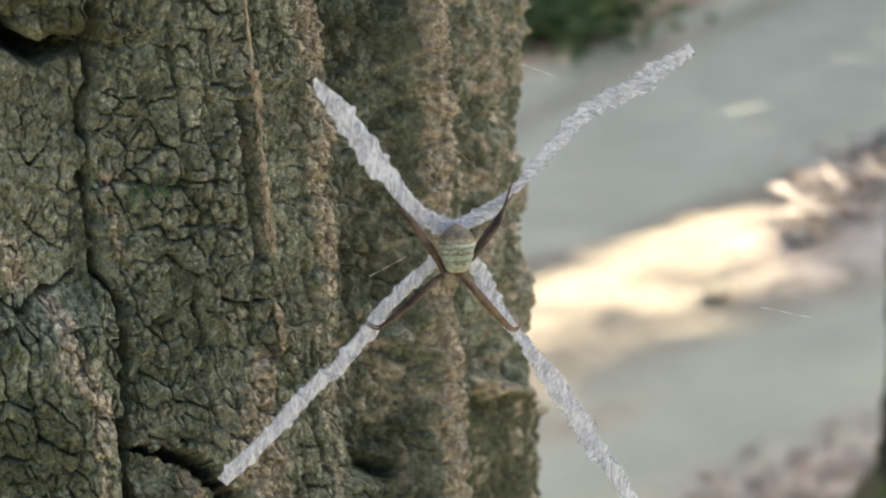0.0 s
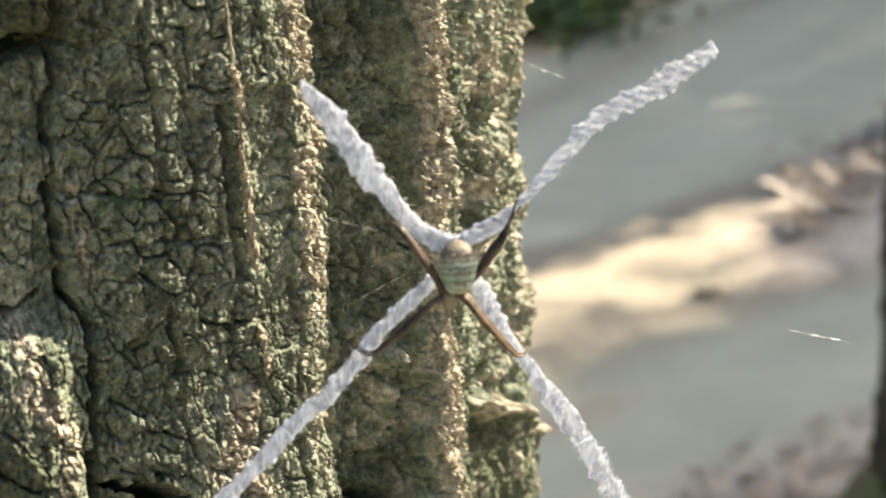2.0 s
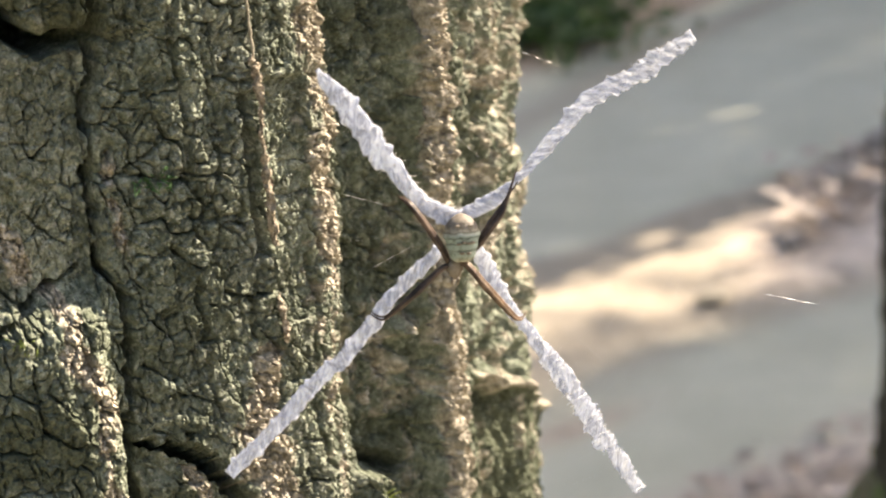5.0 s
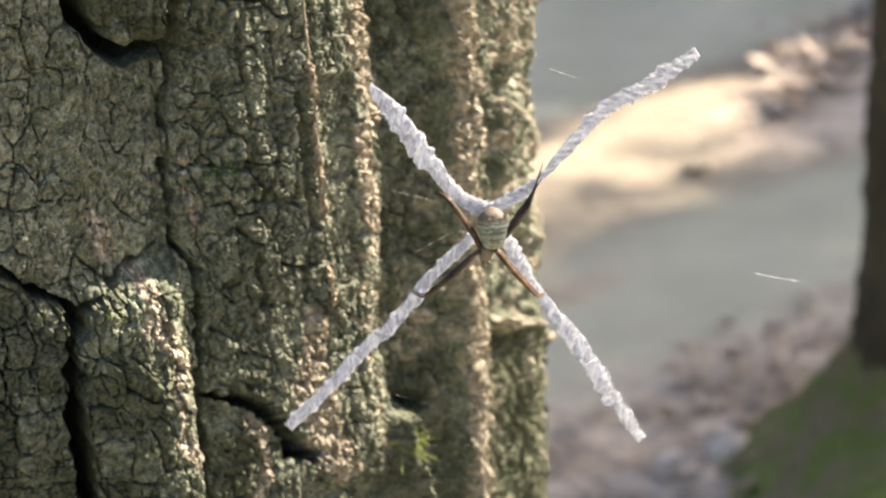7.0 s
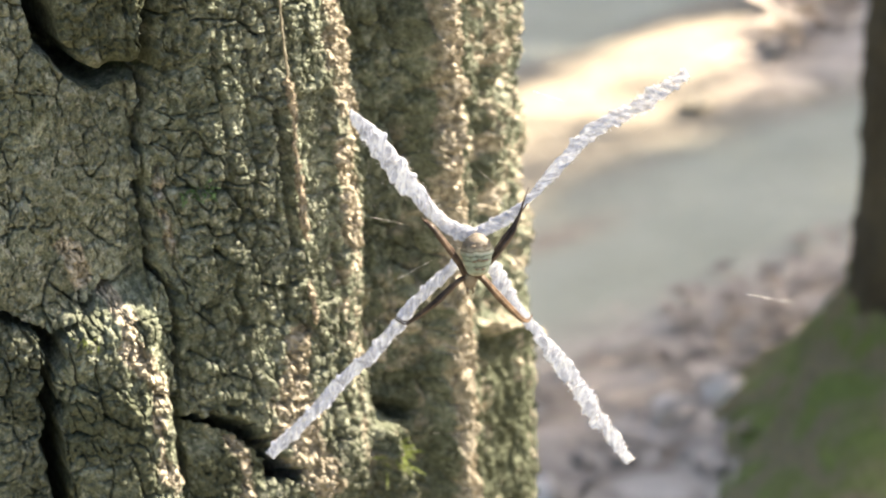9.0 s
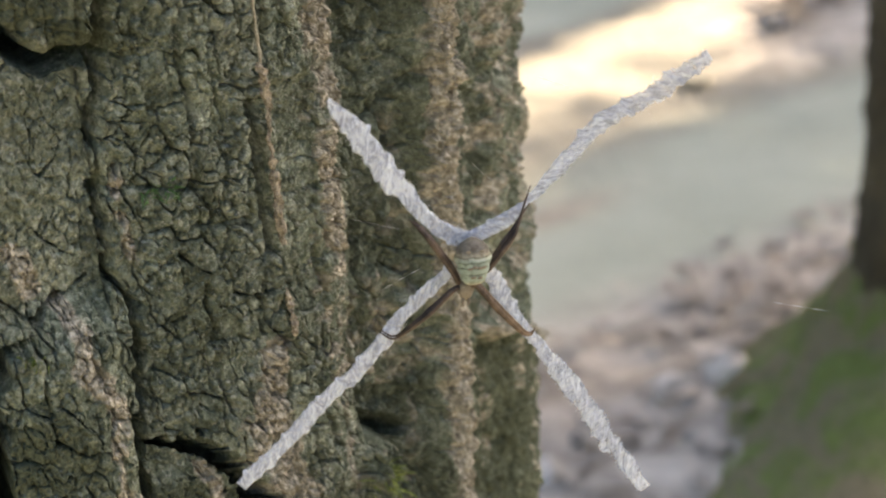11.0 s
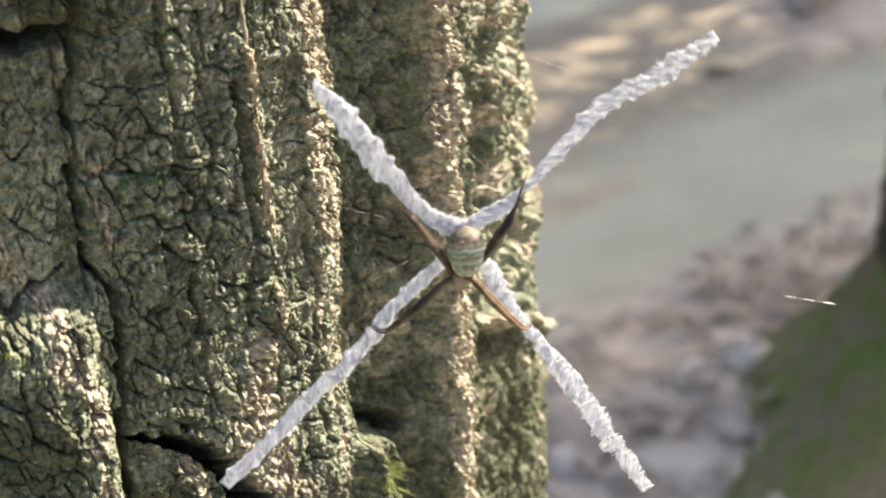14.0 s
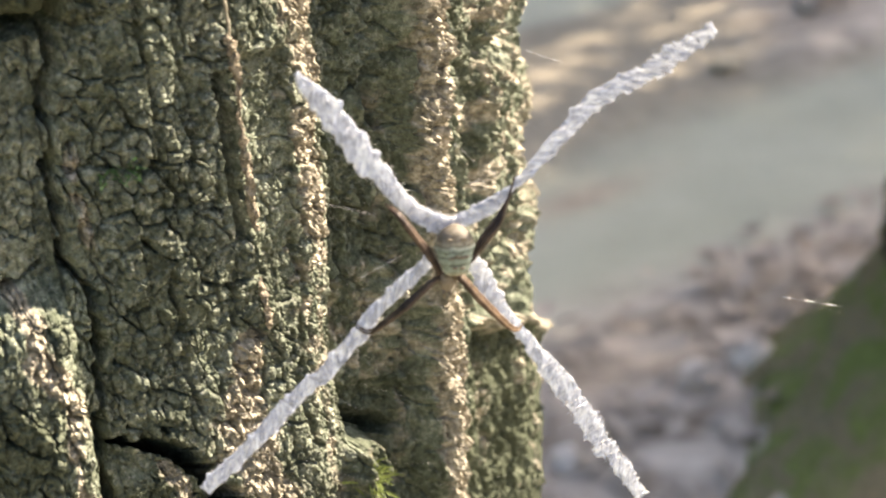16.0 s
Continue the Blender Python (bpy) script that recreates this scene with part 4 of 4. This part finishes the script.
# ---- moss on the bark ----
def moss_tuft(spots, count, length, material, label, seed):
    """Feathery moss: stems with short side leaves. Spots: round the trunk, up it, spread, height."""
    r = np.random.default_rng(seed)
    verts, faces = [], []

    def blade(p, q, w, up):
        side = np.cross(q - p, up)
        side = side / max(np.linalg.norm(side), 1e-9) * w
        base = len(verts)
        mid = (p + q) / 2 + up * w * 0.8
        verts.extend([p - side * 0.4, p + side * 0.4, mid + side, q, mid - side])
        faces.extend([(base, base + 1, base + 2, base + 4), (base + 4, base + 2, base + 3, base + 3)])

    for s0, z0, spread, height in spots:
        for _ in range(count):
            s, z = s0 + r.normal() * spread, z0 + r.normal() * spread * 0.7
            root = on_trunk(s, z, surface(s, z) + height - 1.0)
            a = s / 1000 / RADIUS
            out = np.array([math.sin(a), -math.cos(a), 0.0])
            across = np.array([math.cos(a), math.sin(a), 0.0])
            turn = r.uniform(0, 2 * math.pi)
            way = out * r.uniform(0.35, 0.9) + across * math.cos(turn) * 0.7 + np.array([0, 0, 1]) * (math.sin(turn) * 0.6 + 0.15)
            way /= np.linalg.norm(way)
            size = length * r.uniform(0.5, 1.2) / 1000
            last = root
            for k in range(1, 9):
                p = root + way * size * k / 8 + np.array([0, 0, -0.25]) * size * (k / 8) ** 2
                blade(last, p, 0.00005, out)
                if k > 1:
                    for sgn in (-1, 1):
                        tip = p + (way * 0.55 + np.cross(way, out) * sgn * 0.8 + out * 0.15) * size * 0.26 * (1.15 - k / 9)
                        blade(p, tip, 0.00011, out)
                last = p
    V = np.array(verts)
    me = bpy.data.meshes.new("moss_tuft")
    me.from_pydata(V.tolist(), [], [f if f[2] != f[3] else f[:3] for f in faces])
    me.materials.append(material)
    return tagged(new("moss_tuft", me), label, "moss", kind="stuff")


# ---- the ground and the distance ----
def ground_sheet():
    xs = np.concatenate([[-200, -60, -20, -8, -3, -1.5], np.arange(-0.9, 2.6, 0.035), [3.2, 5, 9, 20, 60, 200]])
    ys = np.concatenate([[-200, -60, -20, -8, -3, -1, 0.2, 0.8], np.arange(1.1, 7.4, 0.035), [8.5, 11, 16, 30, 70, 200]])
    X, Y = np.meshgrid(xs, ys)
    near = step(X, -1.4, -0.8) * (1 - step(X, 2.4, 3)) * step(Y, 0.6, 1.2) * (1 - step(Y, 7, 8))
    warp = 0.12 * fbm(X * 2.2, Y * 2.2, 3)
    off = Y - 3.02 - 0.80 * (X - 0.12) + 0.5 * warp
    sand = step(off, -0.70, -0.45) * (1 - step(off, 0.14, 0.26)) * (1 - step(X, 0.80, 1.1))
    sand = np.maximum(sand, 0.7 * np.exp(-(((Y - 4.95 - 1.8 * (X - 0.45)) + warp) / 0.22) ** 2))
    litter = 1 - step(off, -1.22, -0.98)
    rockband = step(off, -0.62, -0.42) * (1 - step(off, -0.12, 0.08)) * step(X + 0.4 * warp, 0.50, 0.72)
    litter = np.clip(np.maximum(litter, 0.95 * rockband), 0, 1)
    soil = step(Y - 4.75 - 1.8 * (X - 0.25) + warp, 0.15, 0.5)
    brown_patch = 0.8 * np.exp(-((X - 0.19 - 0.9 * (Y - 2.37)) / 0.06) ** 2 - ((Y - 2.37) / 0.10) ** 2)
    Z = 0.03 * fbm(X * 1.3, Y * 1.3, 4) + 0.025 * litter * fbm(X * 9, Y * 9, 3) + 0.03 * rockband + 0.08 * soil * step(Y - 4.75 - 1.8 * (X - 0.25), 0.2, 1.6)
    V = np.stack([X, Y, Z * near], -1).reshape(-1, 3)
    n, m = X.shape[1], X.shape[0]
    idx = np.arange(n * m).reshape(m, n)
    q = np.stack([idx[:-1, :-1], idx[:-1, 1:], idx[1:, 1:], idx[1:, :-1]], -1).reshape(-1, 4)
    me = mesh_from("ground", V, q, EARTH)
    for name, w in (("sand", sand * near), ("litter", litter * near), ("soil", np.maximum(soil, brown_patch) * near), ("far", 1 - near)):
        add_attr(me, name, np.clip(w, 0, 1).ravel())
    tagged(new("ground", me), "pale silty forest ground with sand, leaf litter and sun patches", "ground", kind="structure")


def stone(x, y, size, material, label, seed, flat=0.55):
    bm = bmesh.new()
    bmesh.ops.create_icosphere(bm, subdivisions=3, radius=1)
    off = Vector((seed * 3.1, seed * 1.7, seed))
    for v in bm.verts:
        d = 1 + 0.35 * noise.noise(v.co * 1.1 + off) + 0.15 * noise.noise(v.co * 2.9 + off)
        v.co = Vector((v.co.x * d * size, v.co.y * d * size * 0.8, v.co.z * d * size * flat))
    me = bpy.data.meshes.new("stone")
    bm.to_mesh(me)
    bm.free()
    me.materials.append(material)
    me.polygons.foreach_set("use_smooth", [True] * len(me.polygons))
    ob = new("stone", me)
    ob.matrix_world = pose(x, y, size * flat * 0.45, 0, 0, seed * 47 % 360)
    return tagged(ob, label, "stone", group="stones on the ground")


def leaf_mesh(name, length, width, material):
    """One leaf: a bent blade with a midrib fold."""
    n, v, f = 5, [], []
    for i in range(n + 1):
        u = i / n
        w = width / 2 * math.sin(math.pi * min(1, u * 0.95 + 0.05)) ** 0.8 + 0.0005
        x, z = length * u, -0.25 * length * u * u
        v += [(x, -w, z + w * 0.3), (x, 0, z), (x, w, z + w * 0.3)]
    for i in range(n):
        a = 3 * i
        f += [(a, a + 1, a + 4, a + 3), (a + 1, a + 2, a + 5, a + 4)]
    me = bpy.data.meshes.new(name)
    me.from_pydata(v, [], f)
    me.materials.append(material)
    return me


def leaves_stuff(name, places, size, material, label, category, seed, tilt=0.6):
    """Many small leaves at the given places in one mesh."""
    r = np.random.default_rng(seed)
    p = np.asarray(places)
    n = len(p)
    yaw, t1, t2, sz = r.uniform(0, 2 * np.pi, n), r.normal(0, tilt, n), r.normal(0, tilt, n), size * r.uniform(0.6, 1.3, n)
    d = np.stack([np.cos(yaw), np.sin(yaw), t1], -1)
    d /= np.linalg.norm(d, axis=1)[:, None]
    w = np.cross(d, np.stack([0 * yaw, t2, 1 + 0 * yaw], -1))
    w /= np.linalg.norm(w, axis=1)[:, None]
    L, W = d * sz[:, None], w * sz[:, None] * 0.28
    up = np.cross(w, d) * sz[:, None] * 0.08
    V = np.stack([p, p + L * 0.45 + W + up, p + L, p + L * 0.45 - W + up], 1).reshape(-1, 3)
    me = mesh_from(name, V, np.arange(4 * n).reshape(-1, 4), material, False)
    return tagged(new(name, me), label, category, kind="stuff")


def mossy_tree():
    tree = tagged(new("mossy_tree"), "dark tree trunk with a flared moss-covered base", "tree")
    cx, cy = 0.666, 1.66
    for name, z0, z1, grow, material, rough in (("trunk", 0.0, 3.5, 0.0, DARK_BARK, 0.010), ("moss_cover", -0.01, 0.26, 0.007, MOSS, 0.012)):
        zs = np.concatenate([np.arange(z0, min(z1, 0.9), 0.012), np.arange(0.9, z1, 0.08)] if z1 > 1 else [np.linspace(z0, z1, 34)])
        a = np.linspace(0, 2 * np.pi, 120)
        A, Z = np.meshgrid(a, zs)
        r = np.interp(Z, [-0.01, 0.03, 0.06, 0.095, 0.13, 0.16, 0.19, 3.5], [0.345, 0.295, 0.258, 0.228, 0.203, 0.184, 0.172, 0.148])
        r = r + 0.20 * np.exp(-((A - 4.0) / 0.48) ** 2) * np.clip(1 - Z / 0.23, 0, 1) ** 1.3
        r = r + grow + rough * fbm(A * 5, Z * 12, 4) + 0.006 * fbm(A * 30, Z * 60, 3) + (0.010 * fbm(A * 14 + 5, Z * 30, 3) if name == "moss_cover" else 0)
        if name == "moss_cover":
            top = 0.20 + 0.04 * fbm(a * 1.5, 0 * a, 3)
            r = r - 0.03 * step(Z, top[None] - 0.02, top[None] + 0.03)
        r[:, -1] = r[:, 0]
        V = np.stack([cx + r * np.cos(A), cy + r * np.sin(A), Z], -1)
        m, n = A.shape
        idx = np.arange(n * m).reshape(m, n)
        q = np.stack([idx[:-1, :-1], idx[:-1, 1:], idx[1:, 1:], idx[1:, :-1]], -1).reshape(-1, 4)
        me = mesh_from(name, V.reshape(-1, 3), q, material)
        under(new(name, me), tree, "thick green-brown moss" if name == "moss_cover" else "dark brown trunk")


def distance():
    r = np.random.default_rng(21)
    # low shrubs on the far bank
    for x, y, w in ((0.25, 6.9, 0.5), (0.75, 7.3, 0.45), (-0.3, 6.6, 0.5), (1.5, 8.6, 0.6)):
        p = np.stack([x + r.normal(0, w * 0.6, 700), y + r.normal(0, 0.35, 700), np.abs(r.normal(0.25, 0.22, 700)) + 0.12], -1)
        leaves_stuff("shrub", p, 0.10, LEAF, "low green leafy shrub on the far bank", "shrub", int(x * 10) + 50)
    p = np.stack([0.36 + r.normal(0, 0.17, 900), 5.75 + r.normal(0, 0.22, 900), 0.03 + 0.14 * r.random(900)], -1)
    leaves_stuff("ground_cover", p, 0.08, LEAF, "low green plants on the brown bank", "plants", 66)
    # the woods that close the view
    a = np.linspace(0, 2 * np.pi, 181)
    z = np.linspace(-0.5, 9, 14)
    A, Z = np.meshgrid(a, z)
    rad = 26 + 1.5 * fbm(A * 9, Z * 0.6, 3)
    rad[:, -1] = rad[:, 0]
    top = Z * (1 + 0.25 * fbm(A * 12, 0 * A, 3))
    top[:, -1] = top[:, 0]
    V = np.stack([rad * np.cos(A), rad * np.sin(A), top], -1).reshape(-1, 3)
    idx = np.arange(A.size).reshape(A.shape)
    q = np.stack([idx[:-1, :-1], idx[:-1, 1:], idx[1:, 1:], idx[1:, :-1]], -1).reshape(-1, 4)
    tagged(new("backdrop", mesh_from("backdrop", V, q, WOODS)), "dark green wall of far woods", "backdrop", kind="structure")
    # dry leaves on the near ground
    n = 900
    x, y = r.uniform(-0.1, 0.9, n), r.uniform(1.2, 2.3, n)
    keep = y - 0.98 * (x - 0.18) < 1.88 + 0.05 * r.normal(size=n)
    p = np.stack([x, y, 0.015 + 0.02 * r.random(n)], -1)[keep]
    leaves_stuff("leaf_litter", p, 0.05, DRY_LEAF, "dry brown and pinkish fallen leaves", "leaf litter", 3, 0.35)
    p = np.stack([0.74 + 0.5 * r.random(260), 0 * r.random(260), 0.03 + 0.03 * r.random(260)], -1)
    p[:, 1] = 3.0 + 1.28 * (p[:, 0] - 0.43) + 0.10 * r.normal(size=260)
    leaves_stuff("leaf_litter", p, 0.06, DRY_LEAF, "dry leaves caught along the stones", "leaf litter", 4, 0.5)


def canopy():
    """Unseen leaves, added high overhead to shade the ground, with gaps for the sun."""
    r = np.random.default_rng(77)
    n = 150000
    x, y = r.uniform(-1.6, 4.2, n), r.uniform(1.0, 9.5, n)
    bar = np.abs(y - 3.02 - 0.80 * (x - 0.12) + 0.05 * np.sin(9 * x))
    lit = (bar < 0.11 + 0.03 * np.sin(5 * x)) & (x > -0.4) & (x < 1.0)
    near_bar = y - 3.02 - 0.80 * (x - 0.12) + 0.06 * np.sin(7 * x + 1)
    lit |= (near_bar < 0) & (near_bar > -0.56) & (x > -0.4) & (x < 0.74) & (r.random(n) < 1 + 0.45 * near_bar)
    lit |= (np.abs(y - 1.77) < 0.05) & (np.abs(x - 0.32) < 0.11) & (r.random(n) < 0.7)
    lit |= (np.abs(y - 4.43 - 1.45 * (x - 0.76)) < 0.12) & (x > 0.6) & (r.random(n) < 0.45)
    lit |= (np.abs(y - 3.93 - 1.3 * (x - 0.9)) < 0.10) & (x > 0.78) & (r.random(n) < 0.45)
    lit |= (np.abs(y - 4.75 - 1.85 * (x - 0.25)) < 0.08) & (r.random(n) < 0.6)
    lit |= (y - 4.95 - 1.85 * (x - 0.25) > 0) & (r.random(n) < 0.5)
    keep = ~lit
    h = r.uniform(6.0, 7.5, n)
    p = np.stack([x, y, 0 * x], -1) + np.outer(h / TO_SUN.z, np.array(TO_SUN))
    # the crown's ragged fringe, thinning outwards
    m = 60000
    u, v = r.uniform(-3.6, 6.4, m), r.uniform(0.55, 12.0, m)
    out = np.hypot(np.maximum(np.maximum(-1.6 - u, u - 4.2), 0), np.maximum(np.maximum(2.2 * (1.0 - v), v - 9.5), 0))
    fringe = (out > 0) & (out < 0.9 + 1.1 * fbm(u * 1.3, v * 1.3, 3) + 0.3 * r.random(m))
    q = np.stack([u, v, 0 * u], -1) + np.outer(r.uniform(6.0, 7.5, m) / TO_SUN.z, np.array(TO_SUN))
    p = np.concatenate([p[keep], q[fringe]])
    leaves_stuff("leaf_canopy", p, 0.091, LEAF, "unseen dense green leaf canopy added overhead, with gaps for the sun patches", "foliage", 8, 0.5)


def twig():
    """An unseen leafy twig, added to move in front of the sun and shade the trunk."""
    r = np.random.default_rng(15)
    ob = tagged(new("leafy_twig"), "unseen leafy green twig added to shade the trunk and web", "twig")
    bm = bmesh.new()
    tube(bm, spline([(0.02, 0, -0.20), (0.0, 0.01, -0.06), (-0.01, 0, 0.07), (0.0, 0, 0.20)], 6), np.linspace(0.005, 0.0015, 19), 7)
    part("stem", bm, DARK_BARK, ob)
    me = leaf_mesh("leaf", 0.115, 0.068, LEAF)
    for k in range(290):
        u = -0.21 + 0.42 * k / 289
        leaf = under(new("leaf", me), ob)
        leaf.matrix_local = pose(r.uniform(-0.23, 0.19), r.uniform(-0.03, 0.03), u, r.uniform(-35, 35), r.uniform(-30, 30), r.uniform(0, 360))
    return ob


def branch():
    """Unseen leafy branch, added under the canopy to shade the sunlit sand. It sways across the gap."""
    r = np.random.default_rng(33)
    ob = tagged(new("leafy_branch"), "unseen leafy green branch added high up to shade the sand", "branch")
    n = 1400
    x = r.uniform(-0.75, 0.75, n)
    y = 0.8 * x + r.uniform(-0.58, 0.27, n)
    p = np.stack([x, y, r.uniform(-0.15, 0.15, n)], -1)
    me = leaves_stuff("foliage", p, 0.085, LEAF, "", "", 12, 0.5)
    me.parent = ob
    bm = bmesh.new()
    tube(bm, spline([(-0.8, -0.64, 0.0), (-0.2, -0.14, 0.05), (0.3, 0.22, 0.02), (0.8, 0.64, 0.0)], 6), np.linspace(0.012, 0.004, 19), 7)
    part("stem", bm, DARK_BARK, ob)
    return ob


# ---- build ----
ground_sheet()
build_tree()
web = build_web()
spider = build_spider()
moss_tuft([(113.5, -56, 2.1, 0.3), (118.0, -57.5, 1.7, 0.3)], 26, 3.6, FROND, "bright green feathery moss tuft on a bark shelf", 2)
moss_tuft([(80.5, 6.3, 0.9, 0.4), (78.5, 6.0, 0.9, 0.4)], 16, 1.8, FROND_DARK, "tiny dark green moss on the bark plate", 6)
moss_tuft([(57.5, -12.5, 1.0, 0.6)], 22, 0.9, FROND, "small yellow-green moss patch on a bark lump", 9)
mossy_tree()
distance()
canopy()
for k, (x, y, size) in enumerate(((0.95, 3.60, 0.08), (1.03, 3.72, 0.09), (1.13, 3.88, 0.12), (0.86, 3.48, 0.05), (0.72, 3.26, 0.035), (1.07, 3.62, 0.06), (1.23, 4.04, 0.11), (1.17, 3.72, 0.06), (1.29, 3.96, 0.08))):
    stone(x, y, size, STONE_GREY, "dark weathered stone on the ground", k + 1)
stone(0.97, 3.68, 0.05, STONE_PALE_LIT, "pale pinkish stone among the dark ones", 23)
stone(0.50, 2.95, 0.03, STONE_BROWN, "brown earthy stone beside the sand", 31, 0.18)
for k, (x, y, size) in enumerate(((0.29, 1.745, 0.030), (0.365, 1.785, 0.038), (0.40, 1.70, 0.022), (0.12, 1.56, 0.03))):
    stone(x, y, size, STONE_PALE_LIT, "rounded stone among dry leaves, coloured pale as if sunlit", k + 41, 0.6)
for k, (x, y, size) in enumerate(((0.20, 1.62, 0.05), (0.33, 1.63, 0.045))):
    stone(x, y, size, STONE_GREY, "dark stone half sunk in the ground", k + 61, 0.4)
SHADE_TWIG = twig()
SHADE_BRANCH = branch()

# ---- what moves ----
SHADE = [(0, 0), (0.5, 0.08), (1, 0.1), (1.5, 0.95), (2, 1), (2.5, 0.05), (3, 0.9), (3.5, 1), (6.5, 1), (7, 0.9), (7.5, 0.4), (8, 0), (8.5, 0.05), (9, 0.8), (9.5, 0.6),
         (10, 0), (10.5, 0), (12.3, 0), (13, 0.12), (13.5, 0.5), (14, 0.75), (16, 0.85)]
BRANCH_SHIFT = [(0, 0.58), (1.2, 0.56), (2, 0.48), (3.2, 0.48), (5.3, 0.44), (6.4, 0.5), (7.2, 0.75), (10.2, 0.75), (12.3, 0.08), (14, 0), (16, 0.04)]
SWAY = [(0, 0, 0), (1, 0, 0.08), (2, 0, 0.12), (3, 0, 0.05), (5.5, 0.06, -0.1), (6.5, 0, 0), (8, 0, -0.14), (9, 0.06, -0.16), (10, 0.05, -0.08), (12.5, 0, 0), (14.5, 0, 0.03), (16, 0, 0.1)]


def motions():
    mid = Vector((0.0, 0.035, 0.98)) + TO_SUN * 1.8
    aside = Vector((0, 0, 1)).cross(TO_SUN).normalized()
    turn = look((0, 0, 0), TO_SUN).to_3x3().to_4x4() @ pose(0, 0, 0, -90, 0, 0)
    walk(SHADE_TWIG, [(t, Matrix.Translation(mid - aside * 0.46 * k) @ turn) for t, k in SHADE])
    over = Vector((0.32, 3.18, 0)) + TO_SUN * (3.2 / TO_SUN.z)
    walk(SHADE_BRANCH, [(t, Matrix.Translation(over + Vector((-0.62, 0.78, 0)) * k)) for t, k in BRANCH_SHIFT])
    for ob in (web, spider):
        walk(ob, [(t, Matrix.Translation(WEB_X * dx / 1000) @ Matrix.Translation((0, 0, dz / 1000)) @ WEB_M) for t, dx, dz in SWAY])


motions()
